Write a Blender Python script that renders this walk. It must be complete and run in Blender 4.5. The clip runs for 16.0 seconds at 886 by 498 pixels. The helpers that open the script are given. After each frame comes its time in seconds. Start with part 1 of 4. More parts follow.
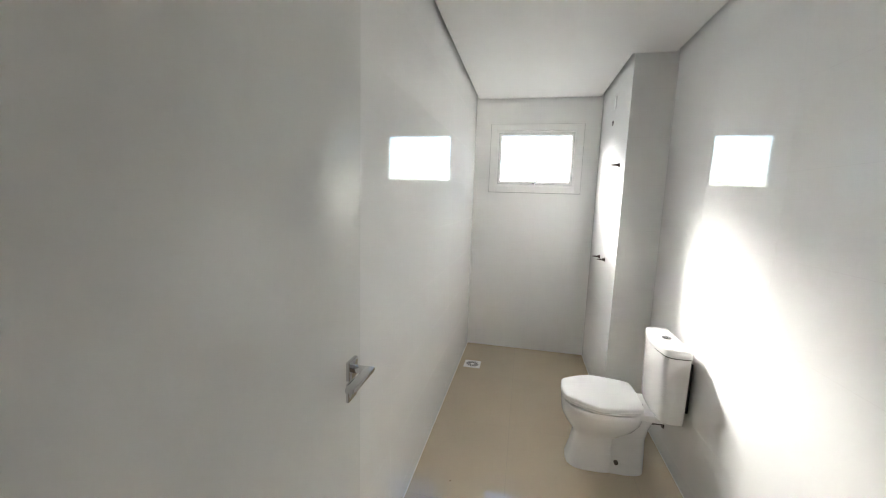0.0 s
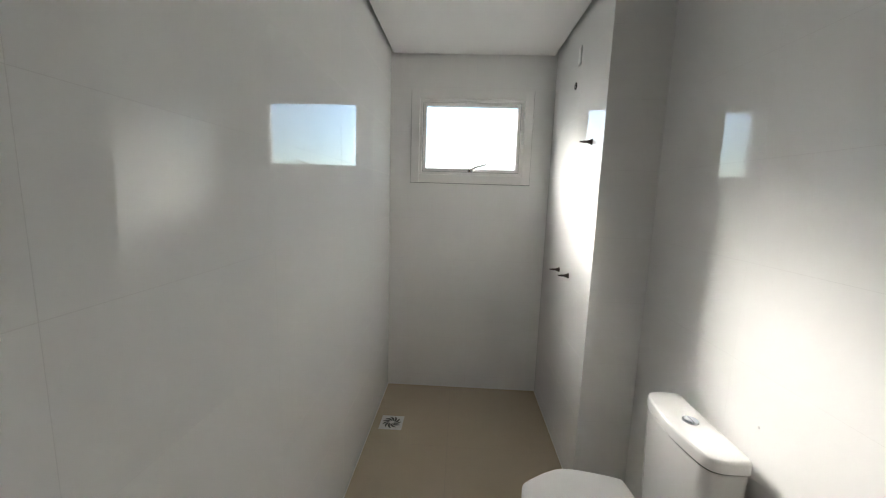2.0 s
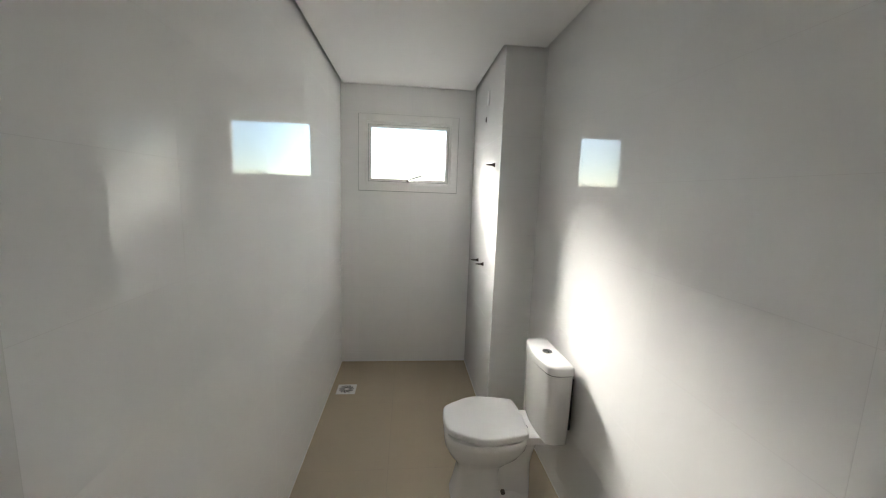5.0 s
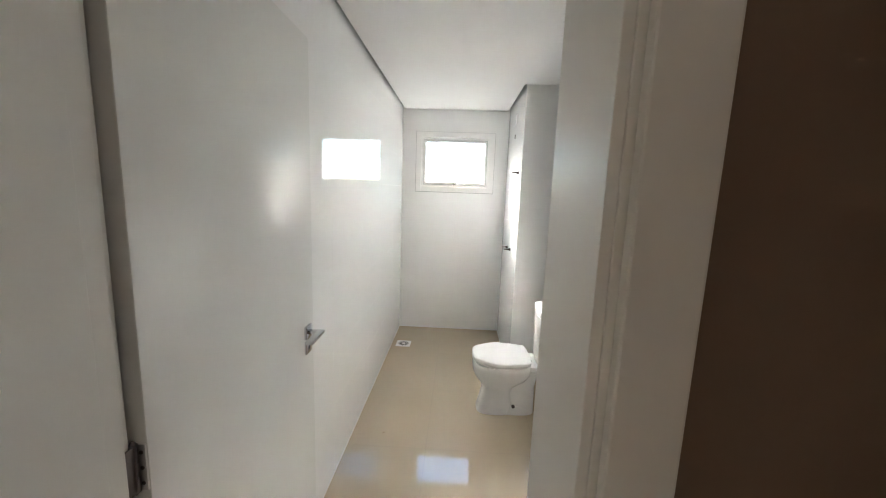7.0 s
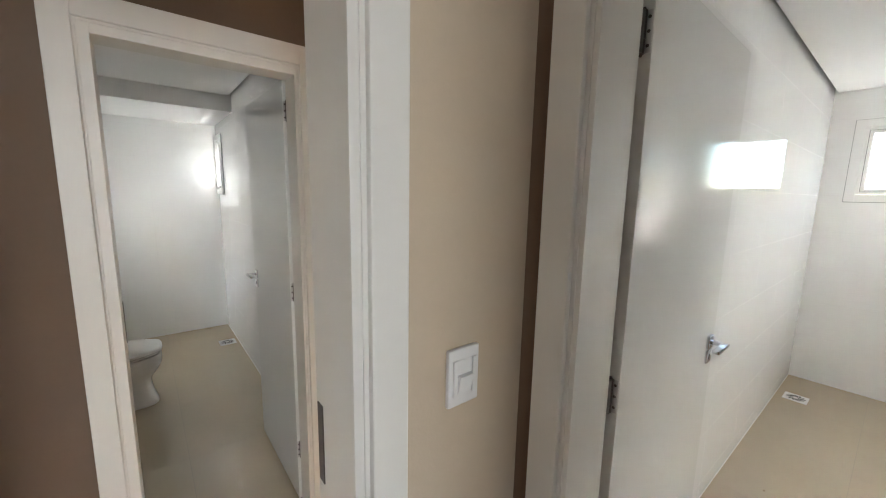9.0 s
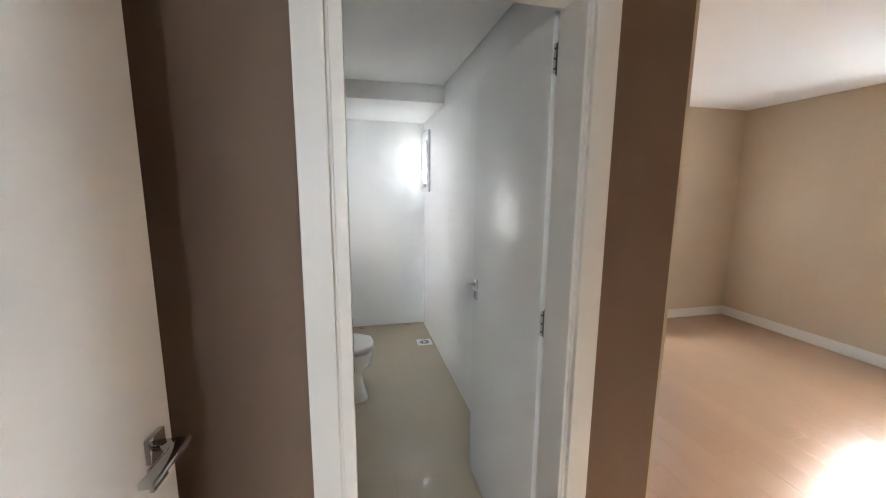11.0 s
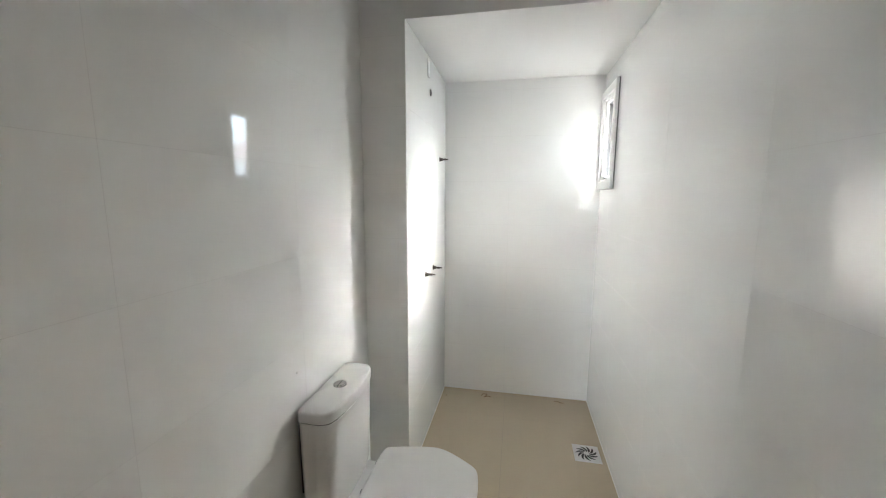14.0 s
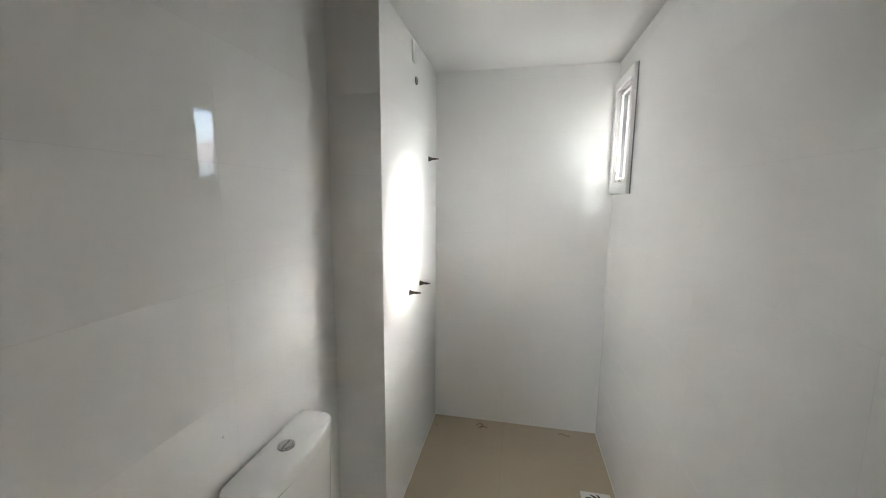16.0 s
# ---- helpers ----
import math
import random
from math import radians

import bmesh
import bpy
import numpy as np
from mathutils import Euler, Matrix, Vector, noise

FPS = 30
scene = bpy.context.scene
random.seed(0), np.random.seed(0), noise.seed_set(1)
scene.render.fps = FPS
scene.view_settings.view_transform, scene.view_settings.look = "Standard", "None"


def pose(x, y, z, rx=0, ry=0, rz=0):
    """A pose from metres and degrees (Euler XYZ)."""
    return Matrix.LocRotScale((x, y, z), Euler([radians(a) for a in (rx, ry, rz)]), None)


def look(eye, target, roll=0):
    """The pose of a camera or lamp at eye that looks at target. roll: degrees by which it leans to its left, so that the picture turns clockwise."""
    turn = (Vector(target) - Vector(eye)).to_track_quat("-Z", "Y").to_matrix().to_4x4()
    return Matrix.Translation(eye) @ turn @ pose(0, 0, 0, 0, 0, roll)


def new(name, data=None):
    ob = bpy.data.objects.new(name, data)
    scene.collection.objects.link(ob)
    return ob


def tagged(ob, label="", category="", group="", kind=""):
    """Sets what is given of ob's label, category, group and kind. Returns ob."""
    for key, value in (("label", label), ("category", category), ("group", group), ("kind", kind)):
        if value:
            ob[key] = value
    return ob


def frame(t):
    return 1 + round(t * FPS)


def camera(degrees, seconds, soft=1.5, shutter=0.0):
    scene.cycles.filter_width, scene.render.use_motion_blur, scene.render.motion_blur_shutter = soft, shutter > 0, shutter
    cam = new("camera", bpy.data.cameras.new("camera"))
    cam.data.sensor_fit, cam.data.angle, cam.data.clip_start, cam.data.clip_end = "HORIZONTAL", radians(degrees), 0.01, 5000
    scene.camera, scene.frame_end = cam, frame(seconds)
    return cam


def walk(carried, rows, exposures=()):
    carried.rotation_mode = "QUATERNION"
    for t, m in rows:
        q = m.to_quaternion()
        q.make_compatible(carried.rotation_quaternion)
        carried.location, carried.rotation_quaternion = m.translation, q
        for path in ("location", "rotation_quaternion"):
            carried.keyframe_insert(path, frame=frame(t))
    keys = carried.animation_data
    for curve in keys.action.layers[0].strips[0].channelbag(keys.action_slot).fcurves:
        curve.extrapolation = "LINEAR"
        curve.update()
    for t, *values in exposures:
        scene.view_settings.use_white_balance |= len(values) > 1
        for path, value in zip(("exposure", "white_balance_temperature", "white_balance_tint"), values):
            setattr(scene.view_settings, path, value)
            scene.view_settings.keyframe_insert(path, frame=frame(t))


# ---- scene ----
cam = camera(99.7, 16.0, soft=1.1)
PATH = [
    (0, (0.518, -3.802, 1.514), (0.102, -1.865, 1.246), 1.8),
    (0.5, (0.482, -3.542, 1.51), (0.208, -1.58, 1.236), 1.7),
    (1, (0.444, -3.303, 1.495), (0.293, -1.328, 1.22), 1.9),
    (1.5, (0.512, -3.013, 1.502), (0.406, -1.036, 1.22), 1.8),
    (2, (0.53, -2.791, 1.512), (0.443, -0.814, 1.223), 1.8),
    (2.5, (0.485, -2.552, 1.541), (0.426, -0.575, 1.249), 2.0),
    (3, (0.44, -2.461, 1.577), (0.476, -0.483, 1.281), 2.0),
    (3.5, (0.452, -2.605, 1.555), (0.582, -0.63, 1.267), 2.0),
    (4, (0.518, -2.854, 1.552), (0.694, -0.883, 1.264), 2.0),
    (4.5, (0.563, -3.126, 1.574), (0.755, -1.156, 1.284), 2.0),
    (4.7, (0.572, -3.235, 1.577), (0.768, -1.265, 1.29), 2.0),
    (6.8, (0.606, -4.168, 1.601), (0.652, -2.192, 1.3), 2.2),
    (7, (0.64, -4.248, 1.604), (0.569, -2.273, 1.299), 2.1),
    (7.5, (0.667, -4.383, 1.614), (0.209, -2.462, 1.294), 2.2),
    (8, (0.646, -4.461, 1.609), (-0.244, -2.697, 1.296), 1.8),
    (8.5, (0.605, -4.505, 1.61), (-0.655, -2.983, 1.302), 1.5),
    (9, (0.519, -4.566, 1.608), (-1.021, -3.325, 1.309), 1.1),
    (9.5, (0.41, -4.647, 1.605), (-1.313, -3.674, 1.315), 0.8),
    (10, (0.295, -4.691, 1.597), (-1.532, -3.931, 1.305), 0.6),
    (10.2, (0.214, -4.686, 1.592), (-1.638, -3.993, 1.291), 0.5),
    (12.3, (-0.878, -4.441, 1.523), (-2.858, -4.442, 1.236), 0.2),
    (12.5, (-0.962, -4.405, 1.527), (-2.939, -4.501, 1.242), 0.0),
    (13, (-1.182, -4.389, 1.507), (-3.137, -4.703, 1.23), -0.0),
    (13.5, (-1.445, -4.426, 1.512), (-3.389, -4.801, 1.231), 0.1),
    (14, (-1.692, -4.417, 1.508), (-3.635, -4.797, 1.221), 0.2),
    (14.5, (-1.967, -4.401, 1.518), (-3.91, -4.78, 1.232), 0.2),
    (15, (-2.129, -4.406, 1.523), (-4.071, -4.789, 1.24), 0.2),
    (15.5, (-2.144, -4.412, 1.518), (-4.086, -4.8, 1.239), 0.3),
    (16, (-2.025, -4.407, 1.525), (-3.967, -4.796, 1.247), 0.4),
]
walk(cam, [(t, look(eye, target, roll)) for t, eye, target, roll in PATH],
     exposures=[(0, 4.0, 6450, 10), (1.5, 3.2, 6600, 10), (3.5, 2.85, 6600, 10), (4.7, 3.1, 6600, 10), (7, 4.35, 6450, 10), (8, 4.5, 6450, 10),
                (9, 4.45, 6450, 10), (10.2, 4.45, 6050, 10), (12.5, 5.25, 6150, 10), (13.5, 4.9, 6350, 10), (14.5, 4.5, 6400, 10), (16, 4.15, 6500, 10)])

# ---------------------------------------------------------------- light
SUN = Vector((0.44, -1.0, -0.49)).normalized()
world = bpy.data.worlds.new("world")
scene.world = world
world.use_nodes = True
wn = world.node_tree
sky = wn.nodes.new("ShaderNodeTexSky")
sky.sky_type = "NISHITA"
sky.sun_disc = False
sky.sun_elevation = math.asin(-SUN.z)
sky.dust_density, sky.ozone_density = 0.1, 2.0
sky.sun_rotation = math.atan2(-SUN.x, -SUN.y)
wn.nodes["Background"].inputs["Strength"].default_value = 0.05
wn.links.new(sky.outputs["Color"], wn.nodes["Background"].inputs["Color"])

sun_data = bpy.data.lights.new("sun", "SUN")
sun_data.energy, sun_data.angle, sun_data.color = 1.85, radians(18), (1.0, 0.955, 0.90)
sun = new("sun", sun_data)
sun.matrix_world = look((0, 0, 0), SUN)


def window_light(name, eye, target, w, h, watts, color, spread=180):
    """Sky light standing in the opening of a window."""
    d = bpy.data.lights.new(name, "AREA")
    d.shape, d.size, d.size_y, d.energy, d.color = "RECTANGLE", w, h, watts, color
    d.spread = radians(spread)
    ob = new(name, d)
    ob.matrix_world = look(eye, target)
    return ob


window_light("sky_light", (0.62, 0.45, 2.15), (0.56, -1.0, 1.70), 1.1, 0.8, 0.2, (0.50, 0.75, 1.0), 160)
window_light("sky_light", (-4.24, -3.76, 1.857), (-3.55, -4.55, 1.36), 0.20, 0.44, 0.07, (0.85, 0.93, 1.0), 170)
window_light("sky_light", (-4.75, -1.26, 2.75), (-3.0, -1.26, 1.2), 1.2, 0.6, 10, (0.86, 0.93, 1.0))
# added source behind an unseen north window, brightens bedroom and entry
window_light("sky_light", (-2.0, 0.22, 1.5), (-1.8, -3, 1.2), 0.6, 1.2, 1.1, (0.93, 0.97, 1.0))
# added source: lights the hall through the unseen living room window
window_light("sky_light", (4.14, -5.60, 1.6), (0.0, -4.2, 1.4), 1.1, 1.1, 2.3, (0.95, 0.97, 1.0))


# ---------------------------------------------------------------- materials
def material(name, color, rough=0.5, metal=0.0, var=0.06, scale=3.0, fine=60.0, bump=0.0, bump_scale=40.0,
             island=0.0, coat=0.0, spec=0.5, rough_var=0.08):
    """A surface with broad stains, fine grain, a change from piece to piece and slight relief."""
    m = bpy.data.materials.new(name)
    m.use_nodes = True
    nt = m.node_tree
    p = nt.nodes["Principled BSDF"]
    p.inputs["Metallic"].default_value = metal
    p.inputs["Specular IOR Level"].default_value = spec
    p.inputs["Coat Weight"].default_value = coat
    p.inputs["Coat Roughness"].default_value = 0.03
    co = nt.nodes.new("ShaderNodeTexCoord")
    geo = nt.nodes.new("ShaderNodeNewGeometry")
    broad = nt.nodes.new("ShaderNodeTexNoise")
    broad.inputs["Scale"].default_value, broad.inputs["Detail"].default_value = scale, 4
    grain = nt.nodes.new("ShaderNodeTexNoise")
    grain.inputs["Scale"].default_value, grain.inputs["Detail"].default_value = fine, 3
    for n in (broad, grain):
        nt.links.new(geo.outputs["Position"], n.inputs["Vector"])
    add = nt.nodes.new("ShaderNodeMath")
    add.operation = "ADD"
    nt.links.new(broad.outputs["Fac"], add.inputs[0])
    half = nt.nodes.new("ShaderNodeMath")
    half.operation = "MULTIPLY"
    half.inputs[1].default_value = 0.4
    nt.links.new(grain.outputs["Fac"], half.inputs[0])
    nt.links.new(half.outputs[0], add.inputs[1])
    last = add.outputs[0]
    if island:
        info = nt.nodes.new("ShaderNodeObjectInfo")
        scaled = nt.nodes.new("ShaderNodeMath")
        scaled.operation = "MULTIPLY_ADD"
        scaled.inputs[1].default_value = island
        nt.links.new(info.outputs["Random"], scaled.inputs[0])
        nt.links.new(last, scaled.inputs[2])
        last = scaled.outputs[0]
    ramp = nt.nodes.new("ShaderNodeMapRange")
    ramp.inputs["From Min"].default_value, ramp.inputs["From Max"].default_value = 0.35, 1.05 + island
    ramp.inputs["To Min"].default_value, ramp.inputs["To Max"].default_value = 1 - var, 1 + var
    nt.links.new(last, ramp.inputs["Value"])
    mix = nt.nodes.new("ShaderNodeMix")
    mix.data_type, mix.blend_type = "RGBA", "MULTIPLY"
    mix.inputs["Factor"].default_value = 1.0
    mix.inputs["A"].default_value = (*color, 1)
    nt.links.new(ramp.outputs["Result"], mix.inputs["B"])
    nt.links.new(mix.outputs["Result"], p.inputs["Base Color"])
    rr = nt.nodes.new("ShaderNodeMapRange")
    rr.inputs["From Min"].default_value, rr.inputs["From Max"].default_value = 0.3, 0.7
    rr.inputs["To Min"].default_value = max(0.01, rough * (1 - rough_var))
    rr.inputs["To Max"].default_value = rough * (1 + rough_var)
    nt.links.new(broad.outputs["Fac"], rr.inputs["Value"])
    nt.links.new(rr.outputs["Result"], p.inputs["Roughness"])
    if bump:
        relief = nt.nodes.new("ShaderNodeTexNoise")
        relief.inputs["Scale"].default_value, relief.inputs["Detail"].default_value = bump_scale, 2
        nt.links.new(geo.outputs["Position"], relief.inputs["Vector"])
        b = nt.nodes.new("ShaderNodeBump")
        b.inputs["Strength"].default_value, b.inputs["Distance"].default_value = 1.0, bump
        nt.links.new(relief.outputs["Fac"], b.inputs["Height"])
        nt.links.new(b.outputs["Normal"], p.inputs["Normal"])
    return m


TILE = material("glossy_white_tile", (0.905, 0.905, 0.89), 0.014, var=0.012, scale=1.2, bump=0.0001, bump_scale=2.2, island=0.02)
TILE.node_tree.nodes["Principled BSDF"].inputs["IOR"].default_value = 1.53
GROUT = material("pale_grout", (0.77, 0.765, 0.75), 0.5, var=0.03)
FLOOR_TILE = material("polished_beige_porcelain", (0.54, 0.455, 0.335), 0.05, var=0.05, scale=2.0, fine=120, bump=0.0002, bump_scale=3, island=0.15)
FLOOR_TILE.node_tree.nodes["Principled BSDF"].inputs["IOR"].default_value = 1.55
FLOOR_GROUT = material("beige_grout", (0.33, 0.29, 0.24), 0.8, var=0.1)
CEILING_PAINT = material("white_ceiling_paint", (0.88, 0.872, 0.86), 0.85, var=0.015, bump=0.0002, bump_scale=120)
PLASTER = material("white_plaster_paint", (0.78, 0.775, 0.765), 0.6, var=0.02, bump=0.0003, bump_scale=150)
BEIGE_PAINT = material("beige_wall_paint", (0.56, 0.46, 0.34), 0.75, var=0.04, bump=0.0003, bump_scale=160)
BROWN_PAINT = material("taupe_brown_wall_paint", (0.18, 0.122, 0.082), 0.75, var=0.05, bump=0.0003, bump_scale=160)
DOOR_WHITE = material("satin_white_lacquer", (0.80, 0.805, 0.78), 0.11, var=0.015, scale=1.5, bump=0.0001, bump_scale=9, spec=0.25)
TRIM_WHITE = material("satin_white_trim", (0.76, 0.75, 0.705), 0.4, var=0.01, bump=0.0001, bump_scale=60)
CHROME = material("polished_chrome", (0.52, 0.52, 0.53), 0.07, metal=1.0, var=0.03)
DARK_METAL = material("tarnished_dark_metal", (0.13, 0.115, 0.11), 0.35, metal=1.0, var=0.2, fine=200)
STEEL = material("brushed_steel", (0.58, 0.57, 0.56), 0.28, metal=1.0, var=0.06, fine=250)
CERAMIC = material("white_vitreous_china", (0.84, 0.835, 0.82), 0.14, var=0.01, scale=2)
PLASTIC = material("white_plastic", (0.78, 0.775, 0.76), 0.30, var=0.015)
PVC = material("white_window_profile", (0.87, 0.865, 0.85), 0.35, var=0.015)
RUBBER = material("black_rubber", (0.02, 0.02, 0.022), 0.6, var=0.15)
GASKET = material("grey_gasket", (0.20, 0.20, 0.20), 0.6, var=0.1)
BRONZE = material("dark_bronze_plug", (0.055, 0.042, 0.035), 0.4, metal=0.6, var=0.2, fine=300)
CABLE = material("blue_cable_jacket", (0.20, 0.34, 0.60), 0.45, var=0.06)
WIRE_REFLECTION = material("wire_reflection_grey", (0.58, 0.58, 0.57), 0.45, var=0.06)
HOSE = material("braided_steel_hose", (0.16, 0.15, 0.14), 0.35, metal=0.8, var=0.3, fine=700)
DEBRIS = material("dry_brown_debris", (0.22, 0.13, 0.06), 0.85, var=0.3, fine=400)
WOOD_PLAIN = material("oak_laminate", (0.36, 0.22, 0.13), 0.30, var=0.09, scale=5, fine=90, island=0.5)
WOOD = WOOD_PLAIN
for node in WOOD.node_tree.nodes:
    if node.type == "TEX_NOISE":
        flow = WOOD.node_tree.nodes.new("ShaderNodeMapping")
        flow.inputs["Scale"].default_value = (0.12, 1.0, 1.0)
        source = node.inputs["Vector"].links[0].from_socket
        WOOD.node_tree.links.new(source, flow.inputs["Vector"])
        WOOD.node_tree.links.new(flow.outputs["Vector"], node.inputs["Vector"])
CONCRETE = material("grey_slab", (0.42, 0.41, 0.39), 0.85, var=0.08)
BOUNCE_SHIELD = material("dark_bounce_shield", (0.20, 0.175, 0.15), 0.9, var=0.08, fine=40)
GROUND = material("dry_ground", (0.22, 0.21, 0.16), 0.95, var=0.25, scale=0.15, fine=4)
HOUSE_TEAL = material("turquoise_render", (0.18, 0.34, 0.38), 0.8, var=0.08, scale=0.6)
HOUSE_PALE = material("pale_blue_render", (0.34, 0.46, 0.62), 0.8, var=0.08, scale=0.6)
ROOF_RED = material("red_clay_roof", (0.52, 0.13, 0.075), 0.8, var=0.15, fine=12)
DARK_GLASS = material("dark_window_pane", (0.04, 0.05, 0.06), 0.08)

GLASS = bpy.data.materials.new("clear_glass")
GLASS.use_nodes = True
gp = GLASS.node_tree.nodes["Principled BSDF"]
gp.inputs["Transmission Weight"].default_value = 1.0
gp.inputs["Roughness"].default_value = 0.0
gp.inputs["IOR"].default_value = 1.45
gp.inputs["Base Color"].default_value = (0.97, 0.99, 1.0, 1)


# ---------------------------------------------------------------- mesh tools
def mesh_object(name, bm, mat, smooth=False):
    me = bpy.data.meshes.new(name)
    bmesh.ops.recalc_face_normals(bm, faces=bm.faces)
    if smooth:
        for f in bm.faces:
            f.smooth = True
    bm.to_mesh(me)
    bm.free()
    me.materials.append(mat)
    if smooth:
        me.set_sharp_from_angle(angle=radians(38))
    return new(name, me)


def part(name, bm, mat, parent, label="", smooth=False):
    ob = mesh_object(name, bm, mat, smooth)
    ob.parent = parent
    if label:
        tagged(ob, label)
    return ob


def box(bm, x0, x1, y0, y1, z0, z1, bevel=0.0):
    made = bmesh.ops.create_cube(bm, size=1.0, matrix=Matrix.LocRotScale(
        ((x0 + x1) / 2, (y0 + y1) / 2, (z0 + z1) / 2), None, (abs(x1 - x0), abs(y1 - y0), abs(z1 - z0))))
    if bevel:
        edges = list({e for v in made["verts"] for e in v.link_edges})
        bmesh.ops.bevel(bm, geom=edges, offset=bevel, segments=2, profile=0.6, affect="EDGES")
    return bm


def boxes(*rows, bevel=0.0):
    bm = bmesh.new()
    for r in rows:
        box(bm, *r, bevel=bevel)
    return bm


def cyl(bm, a, b, r0, r1=None, n=20):
    """A capped rod from a to b."""
    a, b = Vector(a), Vector(b)
    m = Matrix.Translation((a + b) / 2) @ (b - a).to_track_quat("Z", "Y").to_matrix().to_4x4()
    bmesh.ops.create_cone(bm, cap_ends=True, segments=n, radius1=r0, radius2=r0 if r1 is None else r1,
                          depth=(b - a).length, matrix=m)
    return bm


def rounded(points, times=3):
    """Cuts the corners of a closed outline again and again."""
    for _ in range(times):
        cut = []
        for (a, b), (c, d) in zip(points, points[1:] + points[:1]):
            cut += [(0.75 * a + 0.25 * c, 0.75 * b + 0.25 * d), (0.25 * a + 0.75 * c, 0.25 * b + 0.75 * d)]
        points = cut
    return points


def loft(bm, rings):
    """Skins closed rings of equally many points and caps both ends."""
    rows = [[bm.verts.new(p) for p in ring] for ring in rings]
    n = len(rows[0])
    for lo, hi in zip(rows, rows[1:]):
        for i in range(n):
            bm.faces.new((lo[i], lo[(i + 1) % n], hi[(i + 1) % n], hi[i]))
    bm.faces.new(rows[0][::-1])
    bm.faces.new(rows[-1])
    return bm


def inset(points, d):
    cx = sum(p[0] for p in points) / len(points)
    cy = sum(p[1] for p in points) / len(points)
    out = []
    for x, y in points:
        far = math.hypot(x - cx, y - cy)
        k = (far - d) / far
        out.append((cx + (x - cx) * k, cy + (y - cy) * k))
    return out


def tube(points, r, n=10):
    """A bent rod through smooth points."""
    bm = bmesh.new()
    pts = [Vector(p) for p in points]
    fine = []
    for i in range(len(pts) - 1):
        a, b, c, d = pts[max(i - 1, 0)], pts[i], pts[i + 1], pts[min(i + 2, len(pts) - 1)]
        for k in range(6):
            t = k / 6
            fine.append(0.5 * (2 * b + (c - a) * t + (2 * a - 5 * b + 4 * c - d) * t * t + (3 * b - a - 3 * c + d) * t ** 3))
    fine.append(pts[-1])
    rings = []
    side = Vector((0.31, 0.87, 0.38)).normalized()
    for i, p in enumerate(fine):
        way = (fine[min(i + 1, len(fine) - 1)] - fine[max(i - 1, 0)]).normalized()
        u = (side - way * side.dot(way)).normalized()
        side = u
        v = way.cross(u)
        rings.append([p + r * (math.cos(2 * math.pi * k / n) * u + math.sin(2 * math.pi * k / n) * v) for k in range(n)])
    return loft(bm, rings)


def empty(name, m=None):
    ob = new(name)
    ob.empty_display_size = 0.1
    if m is not None:
        ob.matrix_world = m
    return ob


def structure(name, bm, mat, label, category):
    return tagged(mesh_object(name, bm, mat), label, category, kind="structure")


# ---------------------------------------------------------------- plan, metres
A_W, A_S, A_PY, A_DY = 1.42, 1.16, -1.02, -3.72      # first bathroom: width, shower width, pier face, door wall
A_CEIL = 2.48
B_N, B_S, B_SS = -3.865, -5.156, -4.937               # second bathroom: window wall, toilet wall, shower wall
B_E, B_STEP, B_W = -1.28, -3.436, -4.43               # its door wall, shower step and end wall
B_CEIL, B_LOW = 2.425, 2.29
HALL_N, HALL_W, HALL_E, HALL_S = -3.90, -0.01, 1.10, -8.2
LIV_N, LIV_E = -4.42, 4.0                               # unseen living room, added to light the hall
ENTRY_W, ENTRY_E, ENTRY_S = -1.12, -0.16, -5.18
BED_W, BED_S = -3.93, -3.71
G = 0.00025                                           # depth of the tile joints
TOP = 2.62

wall_north = structure("wall_north", boxes(
    (-4.08, -2.3, G, 0.16, 0, TOP), (-1.7, 0.215, G, 0.16, 0, TOP),
    (-2.3, -1.7, G, 0.16, 0, 0.9), (-2.3, -1.7, G, 0.16, 2.1, TOP), (0.955, 1.57, G, 0.16, 0, TOP),
    (0.215, 0.955, G, 0.16, 0, 1.655), (0.215, 0.955, G, 0.16, 2.185, TOP)), GROUT,
    "exterior wall clad in glossy white tiles around a small window", "wall")
wall_west = structure("wall_west", boxes((-0.16 + 0.004, -G, A_DY, 0, 0, TOP)), GROUT,
                      "long bathroom wall clad in glossy white tiles", "wall")
wall_east = structure("wall_east", boxes((A_W + G, 1.57, A_DY, 0, 0, TOP)), GROUT,
                      "bathroom wall clad in glossy white tiles behind the toilet", "wall")
wall_pier = structure("wall_pier", boxes((A_S + G, A_W, A_PY + G, 0, 0, TOP)), GROUT,
                      "tiled pier that narrows the shower end", "wall")
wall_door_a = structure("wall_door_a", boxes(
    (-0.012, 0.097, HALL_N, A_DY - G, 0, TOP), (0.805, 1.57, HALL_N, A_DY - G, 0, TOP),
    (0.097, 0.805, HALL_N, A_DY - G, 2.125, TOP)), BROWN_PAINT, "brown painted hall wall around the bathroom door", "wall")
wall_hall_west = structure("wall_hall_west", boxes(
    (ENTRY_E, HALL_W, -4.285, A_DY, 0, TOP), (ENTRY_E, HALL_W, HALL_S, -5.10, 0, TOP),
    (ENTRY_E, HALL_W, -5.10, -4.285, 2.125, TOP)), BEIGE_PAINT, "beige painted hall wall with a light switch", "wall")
# its length is set so that it shades the hall's corner
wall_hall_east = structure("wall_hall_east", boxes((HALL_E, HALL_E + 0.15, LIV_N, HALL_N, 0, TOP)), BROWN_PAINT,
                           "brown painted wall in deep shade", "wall")
